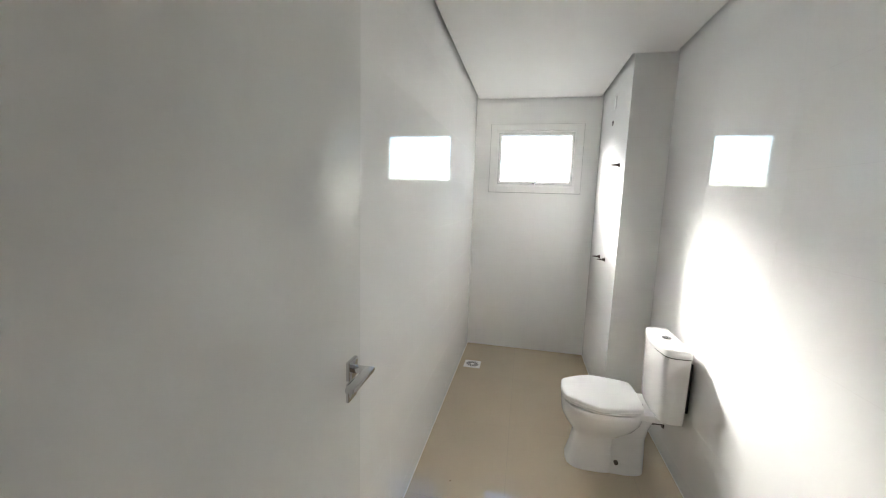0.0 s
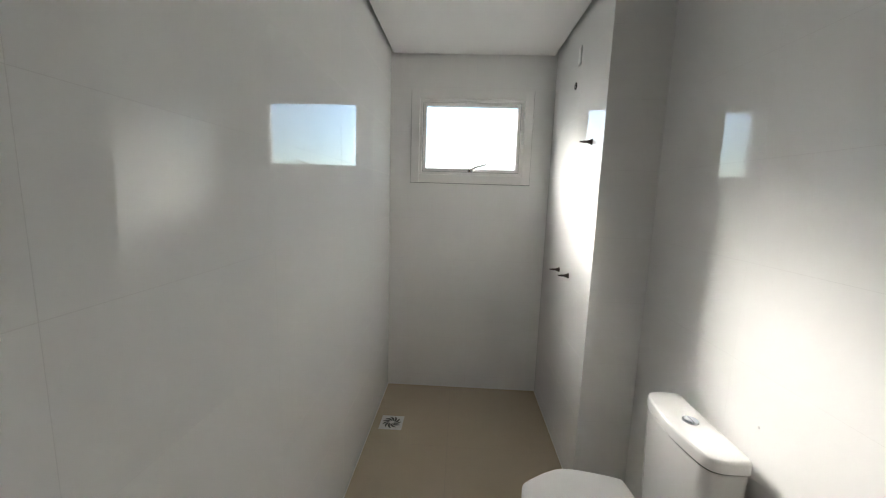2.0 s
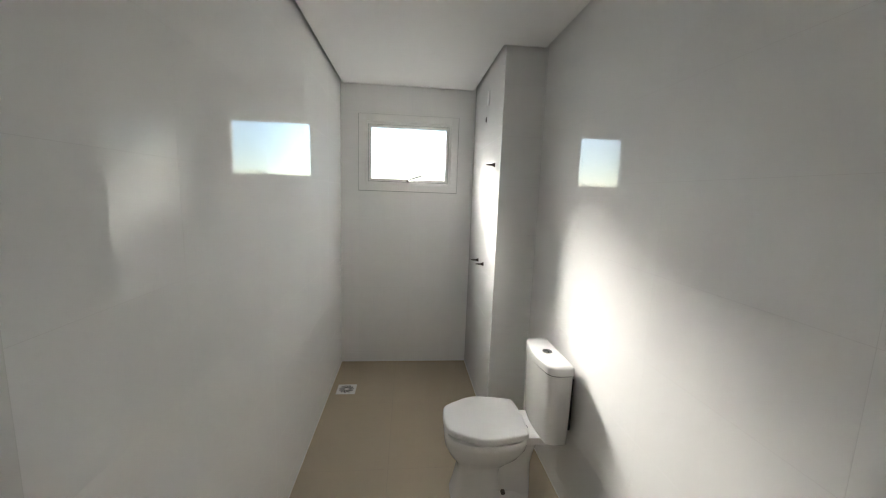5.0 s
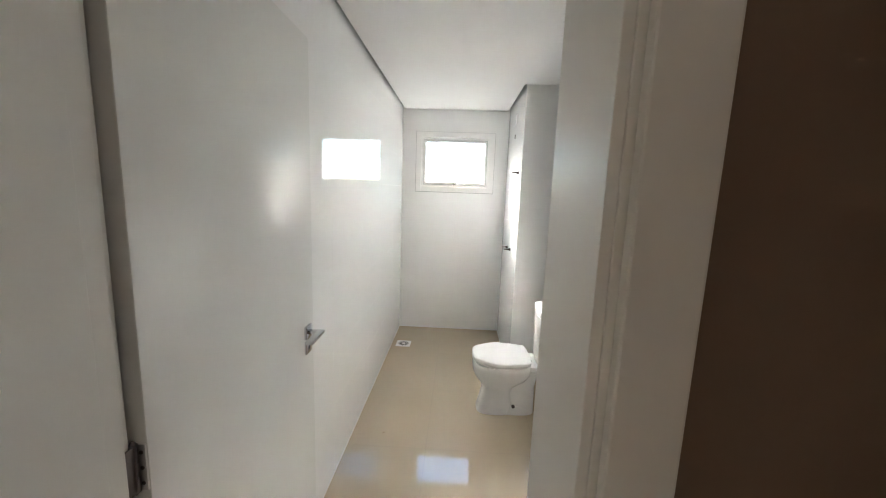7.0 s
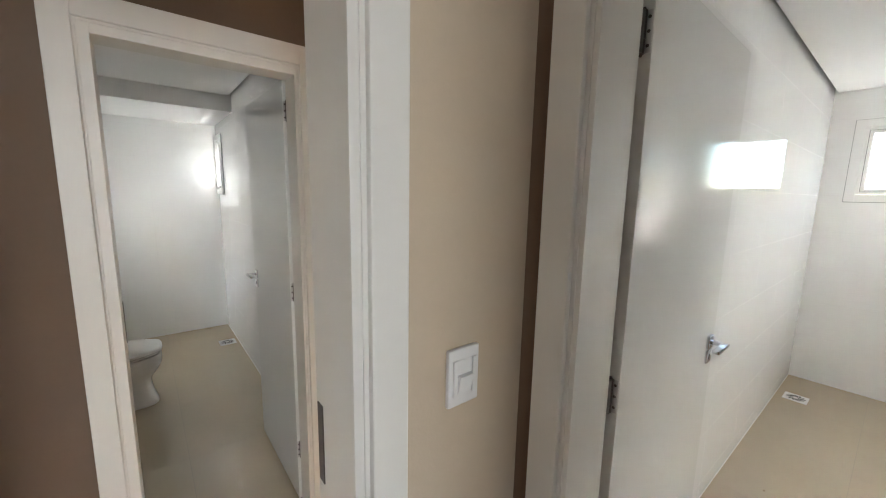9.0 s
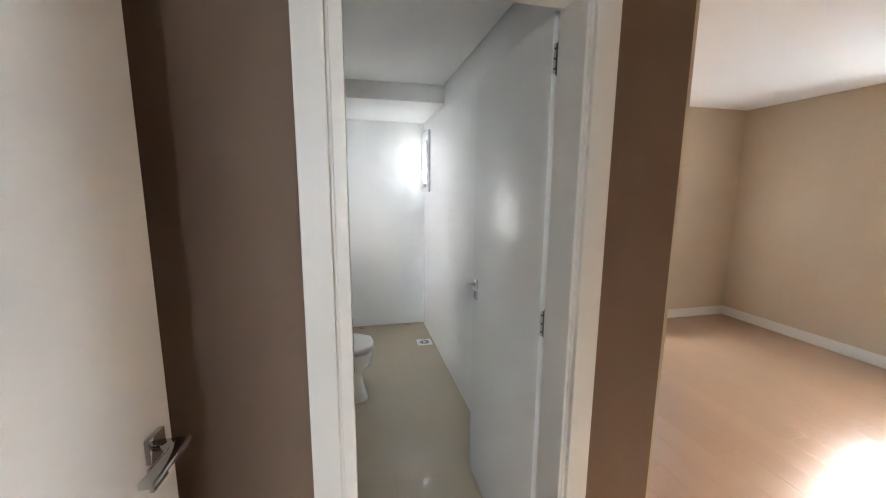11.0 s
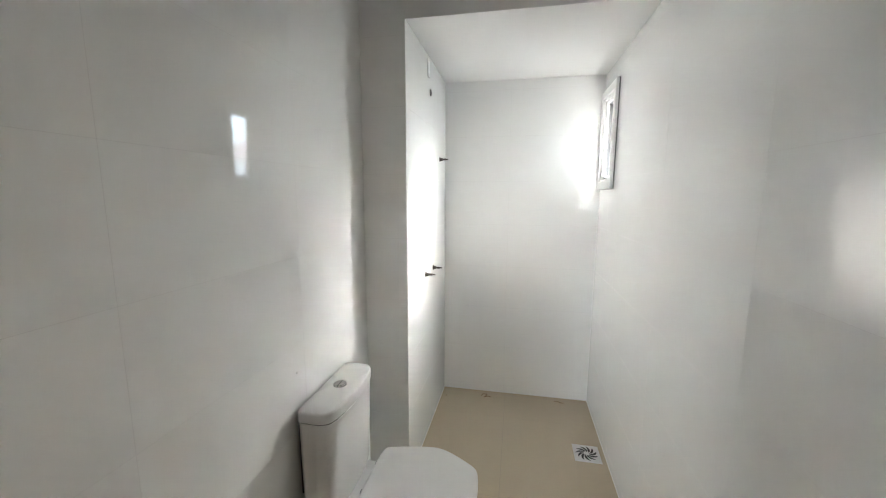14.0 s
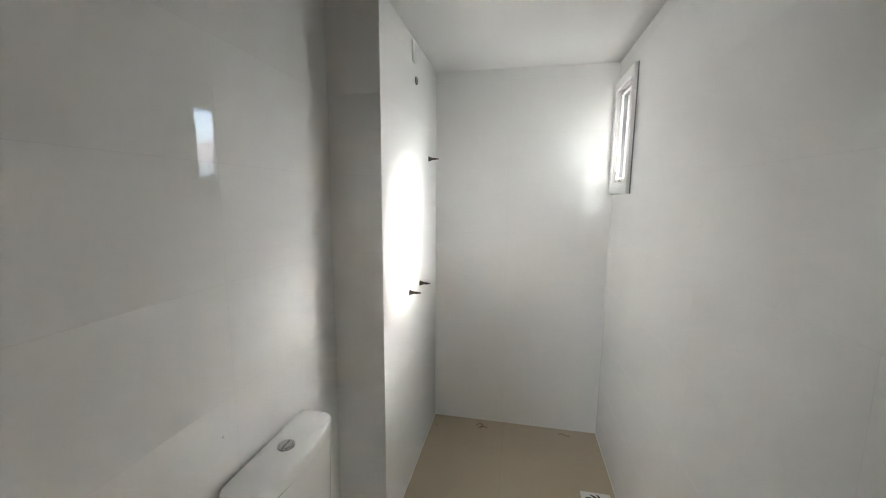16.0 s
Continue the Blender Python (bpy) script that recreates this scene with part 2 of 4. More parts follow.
# unseen room added for hall light; brown walls keep its bounce low
wall_unseen_south = structure("wall_unseen_south", boxes(
    (-0.16, LIV_E + 0.15, HALL_S - 0.15, HALL_S, 0, TOP)), BROWN_PAINT, "unseen wall of the added living room, brown to cut bounce", "wall")
wall_unseen_east = structure("wall_unseen_east", boxes(
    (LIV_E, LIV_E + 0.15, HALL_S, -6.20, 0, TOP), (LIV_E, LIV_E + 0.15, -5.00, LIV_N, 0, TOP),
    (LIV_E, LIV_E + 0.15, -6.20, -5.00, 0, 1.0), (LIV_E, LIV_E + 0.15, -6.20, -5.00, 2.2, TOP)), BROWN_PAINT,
    "unseen brown wall of the added living room, opened to let hall light in", "wall")
wall_unseen_north = structure("wall_unseen_north", boxes((HALL_E + 0.15, LIV_E + 0.15, LIV_N, LIV_N + 0.15, 0, TOP)), BROWN_PAINT,
                              "unseen brown wall that closes the added living room", "wall")
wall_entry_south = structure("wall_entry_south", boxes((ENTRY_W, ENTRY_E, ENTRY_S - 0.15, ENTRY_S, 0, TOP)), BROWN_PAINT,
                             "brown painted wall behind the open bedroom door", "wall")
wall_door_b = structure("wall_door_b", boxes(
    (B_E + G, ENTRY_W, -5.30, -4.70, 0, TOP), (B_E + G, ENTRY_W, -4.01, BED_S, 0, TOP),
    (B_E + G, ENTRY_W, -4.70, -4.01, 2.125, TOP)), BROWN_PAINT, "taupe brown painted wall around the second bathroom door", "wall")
wall_bath_north = structure("wall_bath_north", boxes(
    (B_W - 0.15, -4.375, B_N + G, B_N + 0.09, 0, TOP), (-4.105, -4.08, B_N + G, B_N + 0.09, 0, TOP), (-4.08, B_E, B_N + G, BED_S, 0, TOP),
    (-4.375, -4.105, B_N + G, B_N + 0.09, 0, 1.60), (-4.375, -4.105, B_N + G, B_N + 0.09, 2.115, TOP)), GROUT,
    "tiled bathroom wall with a narrow window", "wall")
wall_bath_west = structure("wall_bath_west", boxes((B_W - 0.15, B_W - G, -5.30, B_N, 0, TOP)), GROUT,
                           "tiled end wall of the shower", "wall")
wall_bath_south = structure("wall_bath_south", boxes((B_W, B_E, -5.30, B_S - G, 0, TOP)), GROUT,
                            "tiled bathroom wall behind the toilet", "wall")
wall_bath_pier = structure("wall_bath_pier", boxes((B_W, B_STEP - G, B_S, B_SS - G, 0, TOP)), GROUT,
                           "tiled thickening of the shower wall", "wall")
wall_bed_west = structure("wall_bed_west", boxes(
    (BED_W - 0.15, BED_W, BED_S, -1.56, 0, TOP), (BED_W - 0.15, BED_W, -0.98, 0, 0, TOP),
    (BED_W - 0.15, BED_W, -1.56, -0.98, 0, 1.02), (BED_W - 0.15, BED_W, -1.56, -0.98, 2.12, TOP)), BEIGE_PAINT,
    "beige bedroom wall with a window", "wall")
# unseen dark layer added so less sun bounces into the narrow bathroom window
structure("facade", boxes((-4.086, -4.0802, BED_S, -1.56, 0, TOP), (-4.086, -4.0802, -0.98, 0.16, 0, TOP),
                          (-4.086, -4.0802, -1.56, -0.98, 0, 1.02), (-4.086, -4.0802, -1.56, -0.98, 2.12, TOP)), BOUNCE_SHIELD,
          "unseen dark sheet on the bedroom's outer wall, added to cut bounced sun", "facade")
wall_bed_south = structure("wall_bed_south", boxes((BED_W, ENTRY_W, BED_S, BED_S + 0.012, 0, TOP)), BEIGE_PAINT,
                           "beige painted bedroom wall", "wall")
wall_bed_east = structure("wall_bed_east", boxes((ENTRY_E, ENTRY_E + 0.004, A_DY, 0, 0, TOP)), BEIGE_PAINT,
                          "beige painted bedroom wall", "wall")
wall_bed_north = structure("wall_bed_north", boxes((BED_W, -2.3, -0.01, G, 0, TOP), (-1.7, ENTRY_E, -0.01, G, 0, TOP),
                                             (-2.3, -1.7, -0.01, G, 0, 0.9), (-2.3, -1.7, -0.01, G, 2.1, TOP)), BEIGE_PAINT,
                           "beige painted bedroom wall", "wall")

# ceilings: a board hung with an open shadow gap round it, under the slab
structure("ceiling_a", boxes((0.022, A_W - 0.022, A_DY + 0.022, A_PY - 0.022, A_CEIL, A_CEIL + 0.012),
                             (0.022, A_S - 0.022, A_PY - 0.022, -0.022, A_CEIL, A_CEIL + 0.012)), CEILING_PAINT,
          "white plasterboard ceiling with a shadow gap", "ceiling")
structure("ceiling_b", boxes((B_STEP + 0.02, B_E - 0.02, B_S + 0.02, B_N - 0.02, B_CEIL, B_CEIL + 0.012)), CEILING_PAINT,
          "white plasterboard ceiling with a shadow gap", "ceiling")
structure("ceiling_shower", boxes((B_W, B_STEP, B_SS, B_N, B_LOW, TOP)), CEILING_PAINT,
          "lowered white ceiling over the shower", "ceiling")
structure("ceiling_slab", boxes((-4.6, 4.2, -8.4, 0.2, TOP, TOP + 0.15)), CONCRETE, "plain slab over the rooms", "ceiling")
structure("ceiling_gap_a", boxes((0.0, A_W, A_DY, 0, 2.535, 2.56)), CONCRETE, "grey recess above the shadow gap", "ceiling")
structure("ceiling_gap_b", boxes((B_STEP, B_E, B_S, B_N, 2.48, 2.50)), CONCRETE, "grey recess above the shadow gap", "ceiling")
structure("ceiling_entry", boxes((ENTRY_W + 0.015, ENTRY_E - 0.015, ENTRY_S + 0.015, -3.86, 2.39, 2.50)), CEILING_PAINT,
          "lowered white ceiling of the bedroom entry", "ceiling")
structure("ceiling_bedroom", boxes((BED_W + 0.015, ENTRY_E - 0.015, -3.70, -0.025, 2.53, 2.55)), CEILING_PAINT,
          "white bedroom ceiling", "ceiling")
structure("ceiling_hall", boxes((HALL_W + 0.015, HALL_E - 0.015, HALL_S + 0.015, HALL_N - 0.015, 2.45, 2.47), (HALL_E - 0.015, LIV_E, HALL_S + 0.015, LIV_N, 2.45, 2.47)), CEILING_PAINT,
          "white hall ceiling", "ceiling")

# floors
floor_a = structure("floor_a", boxes((0, A_W, A_DY - 0.09, 0, -0.15, -G)), FLOOR_GROUT, "polished beige porcelain bathroom floor", "floor")
floor_b = structure("floor_b", boxes((B_W, B_E + 0.09, B_S, B_N, -0.15, -G)), FLOOR_GROUT, "polished beige porcelain bathroom floor", "floor")
floor_wood = structure("floor_wood", boxes((BED_W, ENTRY_E, BED_S, 0, -0.15, -0.004), (B_E + 0.09, ENTRY_E, ENTRY_S, BED_S, -0.15, -0.004),
                                           (ENTRY_E, HALL_E, HALL_S, A_DY - 0.09, -0.15, -0.004),
                                           (HALL_E, LIV_E, HALL_S, LIV_N, -0.15, -0.004)), WOOD,
                       "warm oak laminate floor", "floor")
structure("foundation", boxes((-4.58, 4.15, -8.35, 0.16, -3.0, -0.15)), CONCRETE, "storey under the rooms", "building")
structure("ground", boxes((-400, 400, -400, 400, -3.4, -3.0)), GROUND, "dry open ground reaching the horizon", "ground")

SEAL = material("white_silicone", (0.86, 0.855, 0.84), 0.35, var=0.02)
E = 0.0028                                             # bead between wall tiles and floor
structure("trim_sealant_a", boxes((0.0002, E, A_DY, -0.0002, 0.0002, E), (E, A_S - E, -E, -0.0002, 0.0002, E), (A_S - E, A_S - 0.0002, A_PY - E, -0.0002, 0.0002, E),
                                  (A_S, A_W - E, A_PY - E, A_PY - 0.0002, 0.0002, E), (A_W - E, A_W - 0.0002, A_DY, A_PY - 0.0002, 0.0002, E)), SEAL,
          "thin white silicone bead along the tiled walls", "sealant")
structure("trim_sealant_b", boxes((B_W + 0.0002, B_E, B_N - E, B_N - 0.0002, 0.0002, E), (B_W + 0.0002, B_W + E, B_SS + E, B_N - E, 0.0002, E),
                                  (B_W + 0.0002, B_STEP + E, B_SS + 0.0002, B_SS + E, 0.0002, E), (B_STEP + 0.0002, B_STEP + E, B_S + E, B_SS, 0.0002, E),
                                  (B_STEP + 0.0002, B_E, B_S + 0.0002, B_S + E, 0.0002, E)), SEAL,
          "thin white silicone bead along the tiled walls", "sealant")


# ---------------------------------------------------------------- doors
def lever_handle(parent, x, y, z, out, along, mat):
    """Two square plates on the leaf, a lever and a key hole. out: the side it sticks out to; along: the way the lever points."""
    o, a = Vector(out), Vector(along)
    turn = Matrix((a, o, (0, 0, 1))).transposed().to_4x4()
    m = Matrix.Translation((x, y, z)) @ turn

    def put(name, bm, label=""):
        bmesh.ops.transform(bm, matrix=m, verts=bm.verts)
        return part(name, bm, mat if name != "keyhole" else RUBBER, parent, label, smooth=True)

    put("handle_plate", boxes((-0.024, 0.024, 0, 0.010, -0.024, 0.024), bevel=0.002), "square chrome lever plate")
    put("key_plate", boxes((-0.024, 0.024, 0, 0.008, -0.079, -0.031), bevel=0.002), "square chrome key plate")
    put("keyhole", boxes((-0.004, 0.004, 0.0075, 0.009, -0.066, -0.046)))
    bm = bmesh.new()
    box(bm, -0.011, 0.011, 0.008, 0.060, -0.006, 0.006, bevel=0.002)
    box(bm, -0.011, 0.108, 0.038, 0.061, -0.004, 0.0065, bevel=0.002)
    put("lever", bm, "flat chrome door lever")


def hinge(parent, x, y, z, mat, out, into, pin):
    """A butt hinge: a knuckle, a plate let into the lining and a plate with three screws on the edge of the leaf.
    out: away from the leaf's face; into: along the leaf; pin: how far the knuckle stands behind the other face."""
    o, i = Vector(out), Vector(into)
    m = Matrix.Translation((x, y, z)) @ Matrix((i, o, (0, 0, 1))).transposed().to_4x4()

    def put(name, bm, material_used, under, label=""):
        bmesh.ops.transform(bm, matrix=m, verts=bm.verts)
        return part(name, bm, material_used, under, label, smooth=True)

    bm = bmesh.new()
    for k in range(3):
        cyl(bm, (0, 0.002, -0.044 + k * 0.0295), (0, 0.002, -0.044 + k * 0.0295 + 0.028), 0.0075, n=14)
    cyl(bm, (0, 0.002, 0.044), (0, 0.002, 0.050), 0.006, 0.0025, n=12)
    cyl(bm, (0, 0.002, -0.044), (0, 0.002, -0.050), 0.006, 0.0025, n=12)
    box(bm, -0.026, 0.000, -0.0035, 0.0005, -0.043, 0.043, bevel=0.0008)
    body = put("hinge", bm, mat, parent, "dark metal butt hinge")
    put("hinge_plate", boxes((0.0030, 0.0068, 0.0015 - pin, -0.002, -0.043, 0.043), bevel=0.0008), STEEL, body, "bright steel plate in the leaf's edge")
    for s in (-0.029, 0.0, 0.029):
        bm = cyl(bmesh.new(), (0.0032, -0.55 * pin, s), (0.0020, -0.55 * pin, s), 0.0036, n=12)
        put("screw", bm, DARK_METAL, body)
    return body


def door_frame(name, axis, lo, hi, face_out, face_in, label, trim_lo=0.07, trim_hi=0.07, head=2.10, stop=0.018, stop_hi=0.0):
    """Lining, stop and casings of a doorway. axis 'x': the opening runs along x and the wall's faces are y values, and the other way."""
    root = empty(name)
    tagged(root, label, "door frame", kind="structure")

    def b(bm, u0, u1, v0, v1, z0, z1, bevel=0.0):
        if axis == "x":
            return box(bm, u0, u1, min(v0, v1), max(v0, v1), z0, z1, bevel)
        return box(bm, min(v0, v1), max(v0, v1), u0, u1, z0, z1, bevel)

    s = 1 if face_in > face_out else -1
    for who, u0, u1, w in (("lining", lo - 0.020, lo, 1), ("lining", hi, hi + 0.020, -1)):
        bm = bmesh.new()
        b(bm, u0, u1, face_out, face_in, 0, head + 0.02, 0.0015)
        part(who, bm, TRIM_WHITE, root)
    part("lining", b(bmesh.new(), lo, hi, face_out, face_in, head, head + 0.02, 0.0015), TRIM_WHITE, root)
    # the thick part of the lining, that the leaf shuts against
    stop0, stop1 = face_in + s * 0.024, face_out + s * 0.002
    hinge_lo = name == "door_frame_c" or axis == "x"
    short = face_in - s * 0.042
    far = stop_hi or stop
    for u0, u1, hung in ((lo, lo + stop, hinge_lo), (hi - far, hi, not hinge_lo)):
        part("door_stop", b(bmesh.new(), u0, u1, stop1, short if hung else stop0, 0, head, 0.0015), TRIM_WHITE, root)
    part("door_stop", b(bmesh.new(), lo + stop, hi - far, stop1, short, head - stop, head, 0.0015), TRIM_WHITE, root)
    for face, d in ((face_out, -s), (face_in, s)):
        t = face + d * 0.016
        part("casing", b(bmesh.new(), lo - 0.008 - trim_lo, lo - 0.008, face + d * 0.0005, t, 0, head + 0.008 + 0.075, 0.003), TRIM_WHITE, root)
        part("casing", b(bmesh.new(), hi + 0.008, hi + 0.008 + trim_hi, face + d * 0.0005, t, 0, head + 0.008 + 0.075, 0.003), TRIM_WHITE, root)
        part("casing", b(bmesh.new(), lo - 0.008, hi + 0.008, face + d * 0.0005, t - d * 0.001, head + 0.008, head + 0.008 + 0.075, 0.003), TRIM_WHITE, root)
    return root


def door_leaf(name, hx, hy, angle, width, side, label, head=2.09, pin=0.018):
    """A flush leaf hung at (hx, hy), running along its local x; side: which way (local y) its bulk lies from the hinge line.
    The face at local y 0 is the one with the knuckles."""
    root = empty(name, pose(hx, hy, 0, 0, 0, angle))
    tagged(root, label, "door")
    y0, y1 = sorted((0.0, side * 0.035))
    part("leaf", boxes((0.003, width, y0, y1, 0.008, head), bevel=0.002), DOOR_WHITE, root)
    o = (0, -side, 0)
    lever_handle(root, width - 0.06, 0, 1.09, o, (-1, 0, 0), CHROME)
    lever_handle(root, width - 0.06, side * 0.035, 1.09, (0, side, 0), (-1, 0, 0), CHROME)
    latch = boxes((width - 0.001, width + 0.002, y0 + 0.006, y1 - 0.006, 1.00, 1.18), bevel=0.0008)
    part("latch_plate", latch, CHROME, root, "steel latch plate in the edge")
    for z in (0.29, 1.12, 1.955):
        hinge(root, -0.004, side * pin, z, DARK_METAL, (0, side, 0), (1, 0, 0), pin)
    return root


def strike(parent, x0, x1, y0, y1, z0, z1):
    part("strike_plate", boxes((x0, x1, y0, y1, z0, z1), bevel=0.0008), DARK_METAL, parent, "dark metal strike plate")


frame_a = door_frame("door_frame_a", "x", 0.117, 0.785, HALL_N, A_DY, "white door lining and casings of the first bathroom",
                     trim_lo=0.072, trim_hi=0.07, stop=0.012)
frame_b = door_frame("door_frame_b", "y", -4.680, -4.030, ENTRY_W, B_E, "white door lining and casings of the second bathroom", stop=0.030, stop_hi=0.010)
strike(frame_b, -1.300, -1.272, -4.6515, -4.6485, 1.02, 1.18)
frame_c = door_frame("door_frame_c", "y", -5.080, -4.302, HALL_W, ENTRY_E, "white door lining and casings of the bedroom doorway")
strike(frame_c, -0.176, -0.150, -4.322, -4.3195, 1.02, 1.19)

# the leaves stand open into their rooms
door_leaf("door_a", 0.130, -3.695, 91, 0.765, 1, "flush white door standing open against the tiles")
door_leaf("door_b", -1.290, -4.040, 180, 0.73, -1, "flush white door standing open beside the tiled wall", pin=0.014)
door_leaf("door_c", -0.170, -5.072, 175.4, 0.82, 1, "flush white bedroom door standing wide open")


# ---------------------------------------------------------------- windows
def bar_frame(bm, x0, x1, z0, z1, w, y0, y1, bevel=0.002):
    box(bm, x0, x0 + w, y0, y1, z0, z1, bevel)
    box(bm, x1 - w, x1, y0, y1, z0, z1, bevel)
    box(bm, x0 + w, x1 - w, y0, y1, z0, z0 + w, bevel)
    box(bm, x0 + w, x1 - w, y0, y1, z1 - w, z1, bevel)
    return bm


def small_window(name, m, w, h, label, trim=0.062, bar=0.018, rail=0.020):
    """A top-hung white window; local x across, z up from the middle, y out of the room."""
    root = empty(name, m)
    tagged(root, label, "window", kind="structure")
    part("window_trim", bar_frame(bmesh.new(), -w / 2 - trim, w / 2 + trim, -h / 2 - trim, h / 2 + trim, trim - 0.002, -0.022, -0.002, 0.003), PVC, root)
    # grey strip just outside the trim paints its thin shadow on the wall
    e = trim + 0.0035
    part("trim_shadow_line", bar_frame(bmesh.new(), -w / 2 - e, w / 2 + e, -h / 2 - e, h / 2 + e, 0.008, -0.006, -0.001, 0), GASKET, root, "thin grey strip drawn as the shadow line round the trim")
    part("window_frame", bar_frame(bmesh.new(), -w / 2, w / 2, -h / 2, h / 2, bar, -0.012, 0.085, 0.002), PVC, root)
    a, b = w / 2 - bar - 0.004, h / 2 - bar - 0.004
    part("seal", bar_frame(bmesh.new(), -a - 0.004, a + 0.004, -b - 0.004, b + 0.004, 0.006, 0.014, 0.060, 0), GASKET, root, "grey seal between frame and sash")
    sash = part("window_sash", bar_frame(bmesh.new(), -a, a, -b, b, rail, -0.002, 0.045, 0.003), PVC, root)
    c, d = a - rail, b - rail
    part("gasket", bar_frame(bmesh.new(), -c - 0.001, c + 0.001, -d - 0.001, d + 0.001, 0.004, 0.012, 0.034, 0), GASKET, sash)
    pane = part("pane", boxes((-c, c, 0.022, 0.027, -d, d)), GLASS, sash, "clear glass pane")
    pane.visible_shadow = False
    z = -d - rail / 2
    bm = boxes((-0.018, 0.018, -0.014, 0.000, z - 0.011, z + 0.013), bevel=0.003)
    cyl(bm, (0, -0.012, z + 0.004), (0, -0.028, z + 0.004), 0.010, n=16)
    for s in (-0.010, 0.010):
        cyl(bm, (s, -0.010, z - 0.016), (s, -0.004, z - 0.016), 0.0035, n=10)
    part("latch_base", bm, CHROME, sash, "metal latch body", smooth=True)
    k = min(1.0, w / 0.5)
    bm = tube([(0, -0.030, z + 0.004), (0.03 * k, -0.036, z + 0.018), (0.07 * k, -0.040, z + 0.031), (0.118 * k, -0.040, z + 0.044)], 0.0075)
    part("latch_lever", bm, PVC, sash, "white latch lever turned aside", smooth=True)
    return root


small_window("window_1", pose(0.585, 0, 1.92), 0.74, 0.525, "small white top-hung window showing bright sky")
small_window("window_2", pose(-4.24, B_N, 1.857), 0.27, 0.52, "narrow white bathroom window lit by the sun", trim=0.05, bar=0.012, rail=0.014)

window_3 = empty("window_3", pose(BED_W, -1.27, 1.57, 0, 0, 90))
tagged(window_3, "white bedroom window with a raised roller shutter", "window", kind="structure")
part("window_trim", bar_frame(bmesh.new(), -0.35, 0.35, -0.61, 0.61, 0.065, -0.02, -0.002, 0.003), PVC, window_3)
part("window_frame", bar_frame(bmesh.new(), -0.29, 0.29, -0.55, 0.55, 0.03, -0.004, 0.10, 0.002), PVC, window_3)
for x0, x1, y0 in ((-0.26, 0.012, 0.03), (-0.012, 0.26, 0.065)):
    sash = part("window_sash", bar_frame(bmesh.new(), x0, x1, -0.52, 0.40, 0.032, y0, y0 + 0.028, 0.002), PVC, window_3)
    pane = part("pane", boxes((x0 + 0.03, x1 - 0.03, y0 + 0.012, y0 + 0.016, -0.49, 0.37)), GLASS, sash, "clear glass pane")
    pane.visible_shadow = False
# unseen window, added for the lamp that lights the hall
fill_window_5 = empty("fill_window_5", pose(LIV_E, -5.60, 1.6, 0, 0, -90))
tagged(fill_window_5, "unseen living room window added to light the hall", "window", kind="structure")
part("window_frame", bar_frame(bmesh.new(), -0.60, 0.60, -0.60, 0.60, 0.04, 0.02, 0.10, 0.002), PVC, fill_window_5)
pane = part("pane", boxes((-0.56, 0.56, 0.05, 0.055, -0.56, 0.56)), GLASS, fill_window_5, "clear glass pane")
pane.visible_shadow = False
# unseen window, added to let more light into the bedroom
fill_window_4 = empty("fill_window_4", pose(-2.0, 0, 1.5))
tagged(fill_window_4, "unseen bedroom window added to brighten the bedroom and entry", "window", kind="structure")
part("window_frame", bar_frame(bmesh.new(), -0.30, 0.30, -0.60, 0.60, 0.04, 0.02, 0.10, 0.002), PVC, fill_window_4)
pane = part("pane", boxes((-0.26, 0.26, 0.05, 0.055, -0.56, 0.56)), GLASS, fill_window_4, "clear glass pane")
pane.visible_shadow = False
shutter = part("shutter", boxes((-0.26, 0.26, 0.02, 0.10, 0.40, 0.52)), PVC, window_3, "raised white roller shutter")
for k in range(3):
    part("slat", boxes((-0.255, 0.255, 0.011, 0.019, 0.405 + k * 0.038, 0.437 + k * 0.038), bevel=0.003), PVC, shutter)


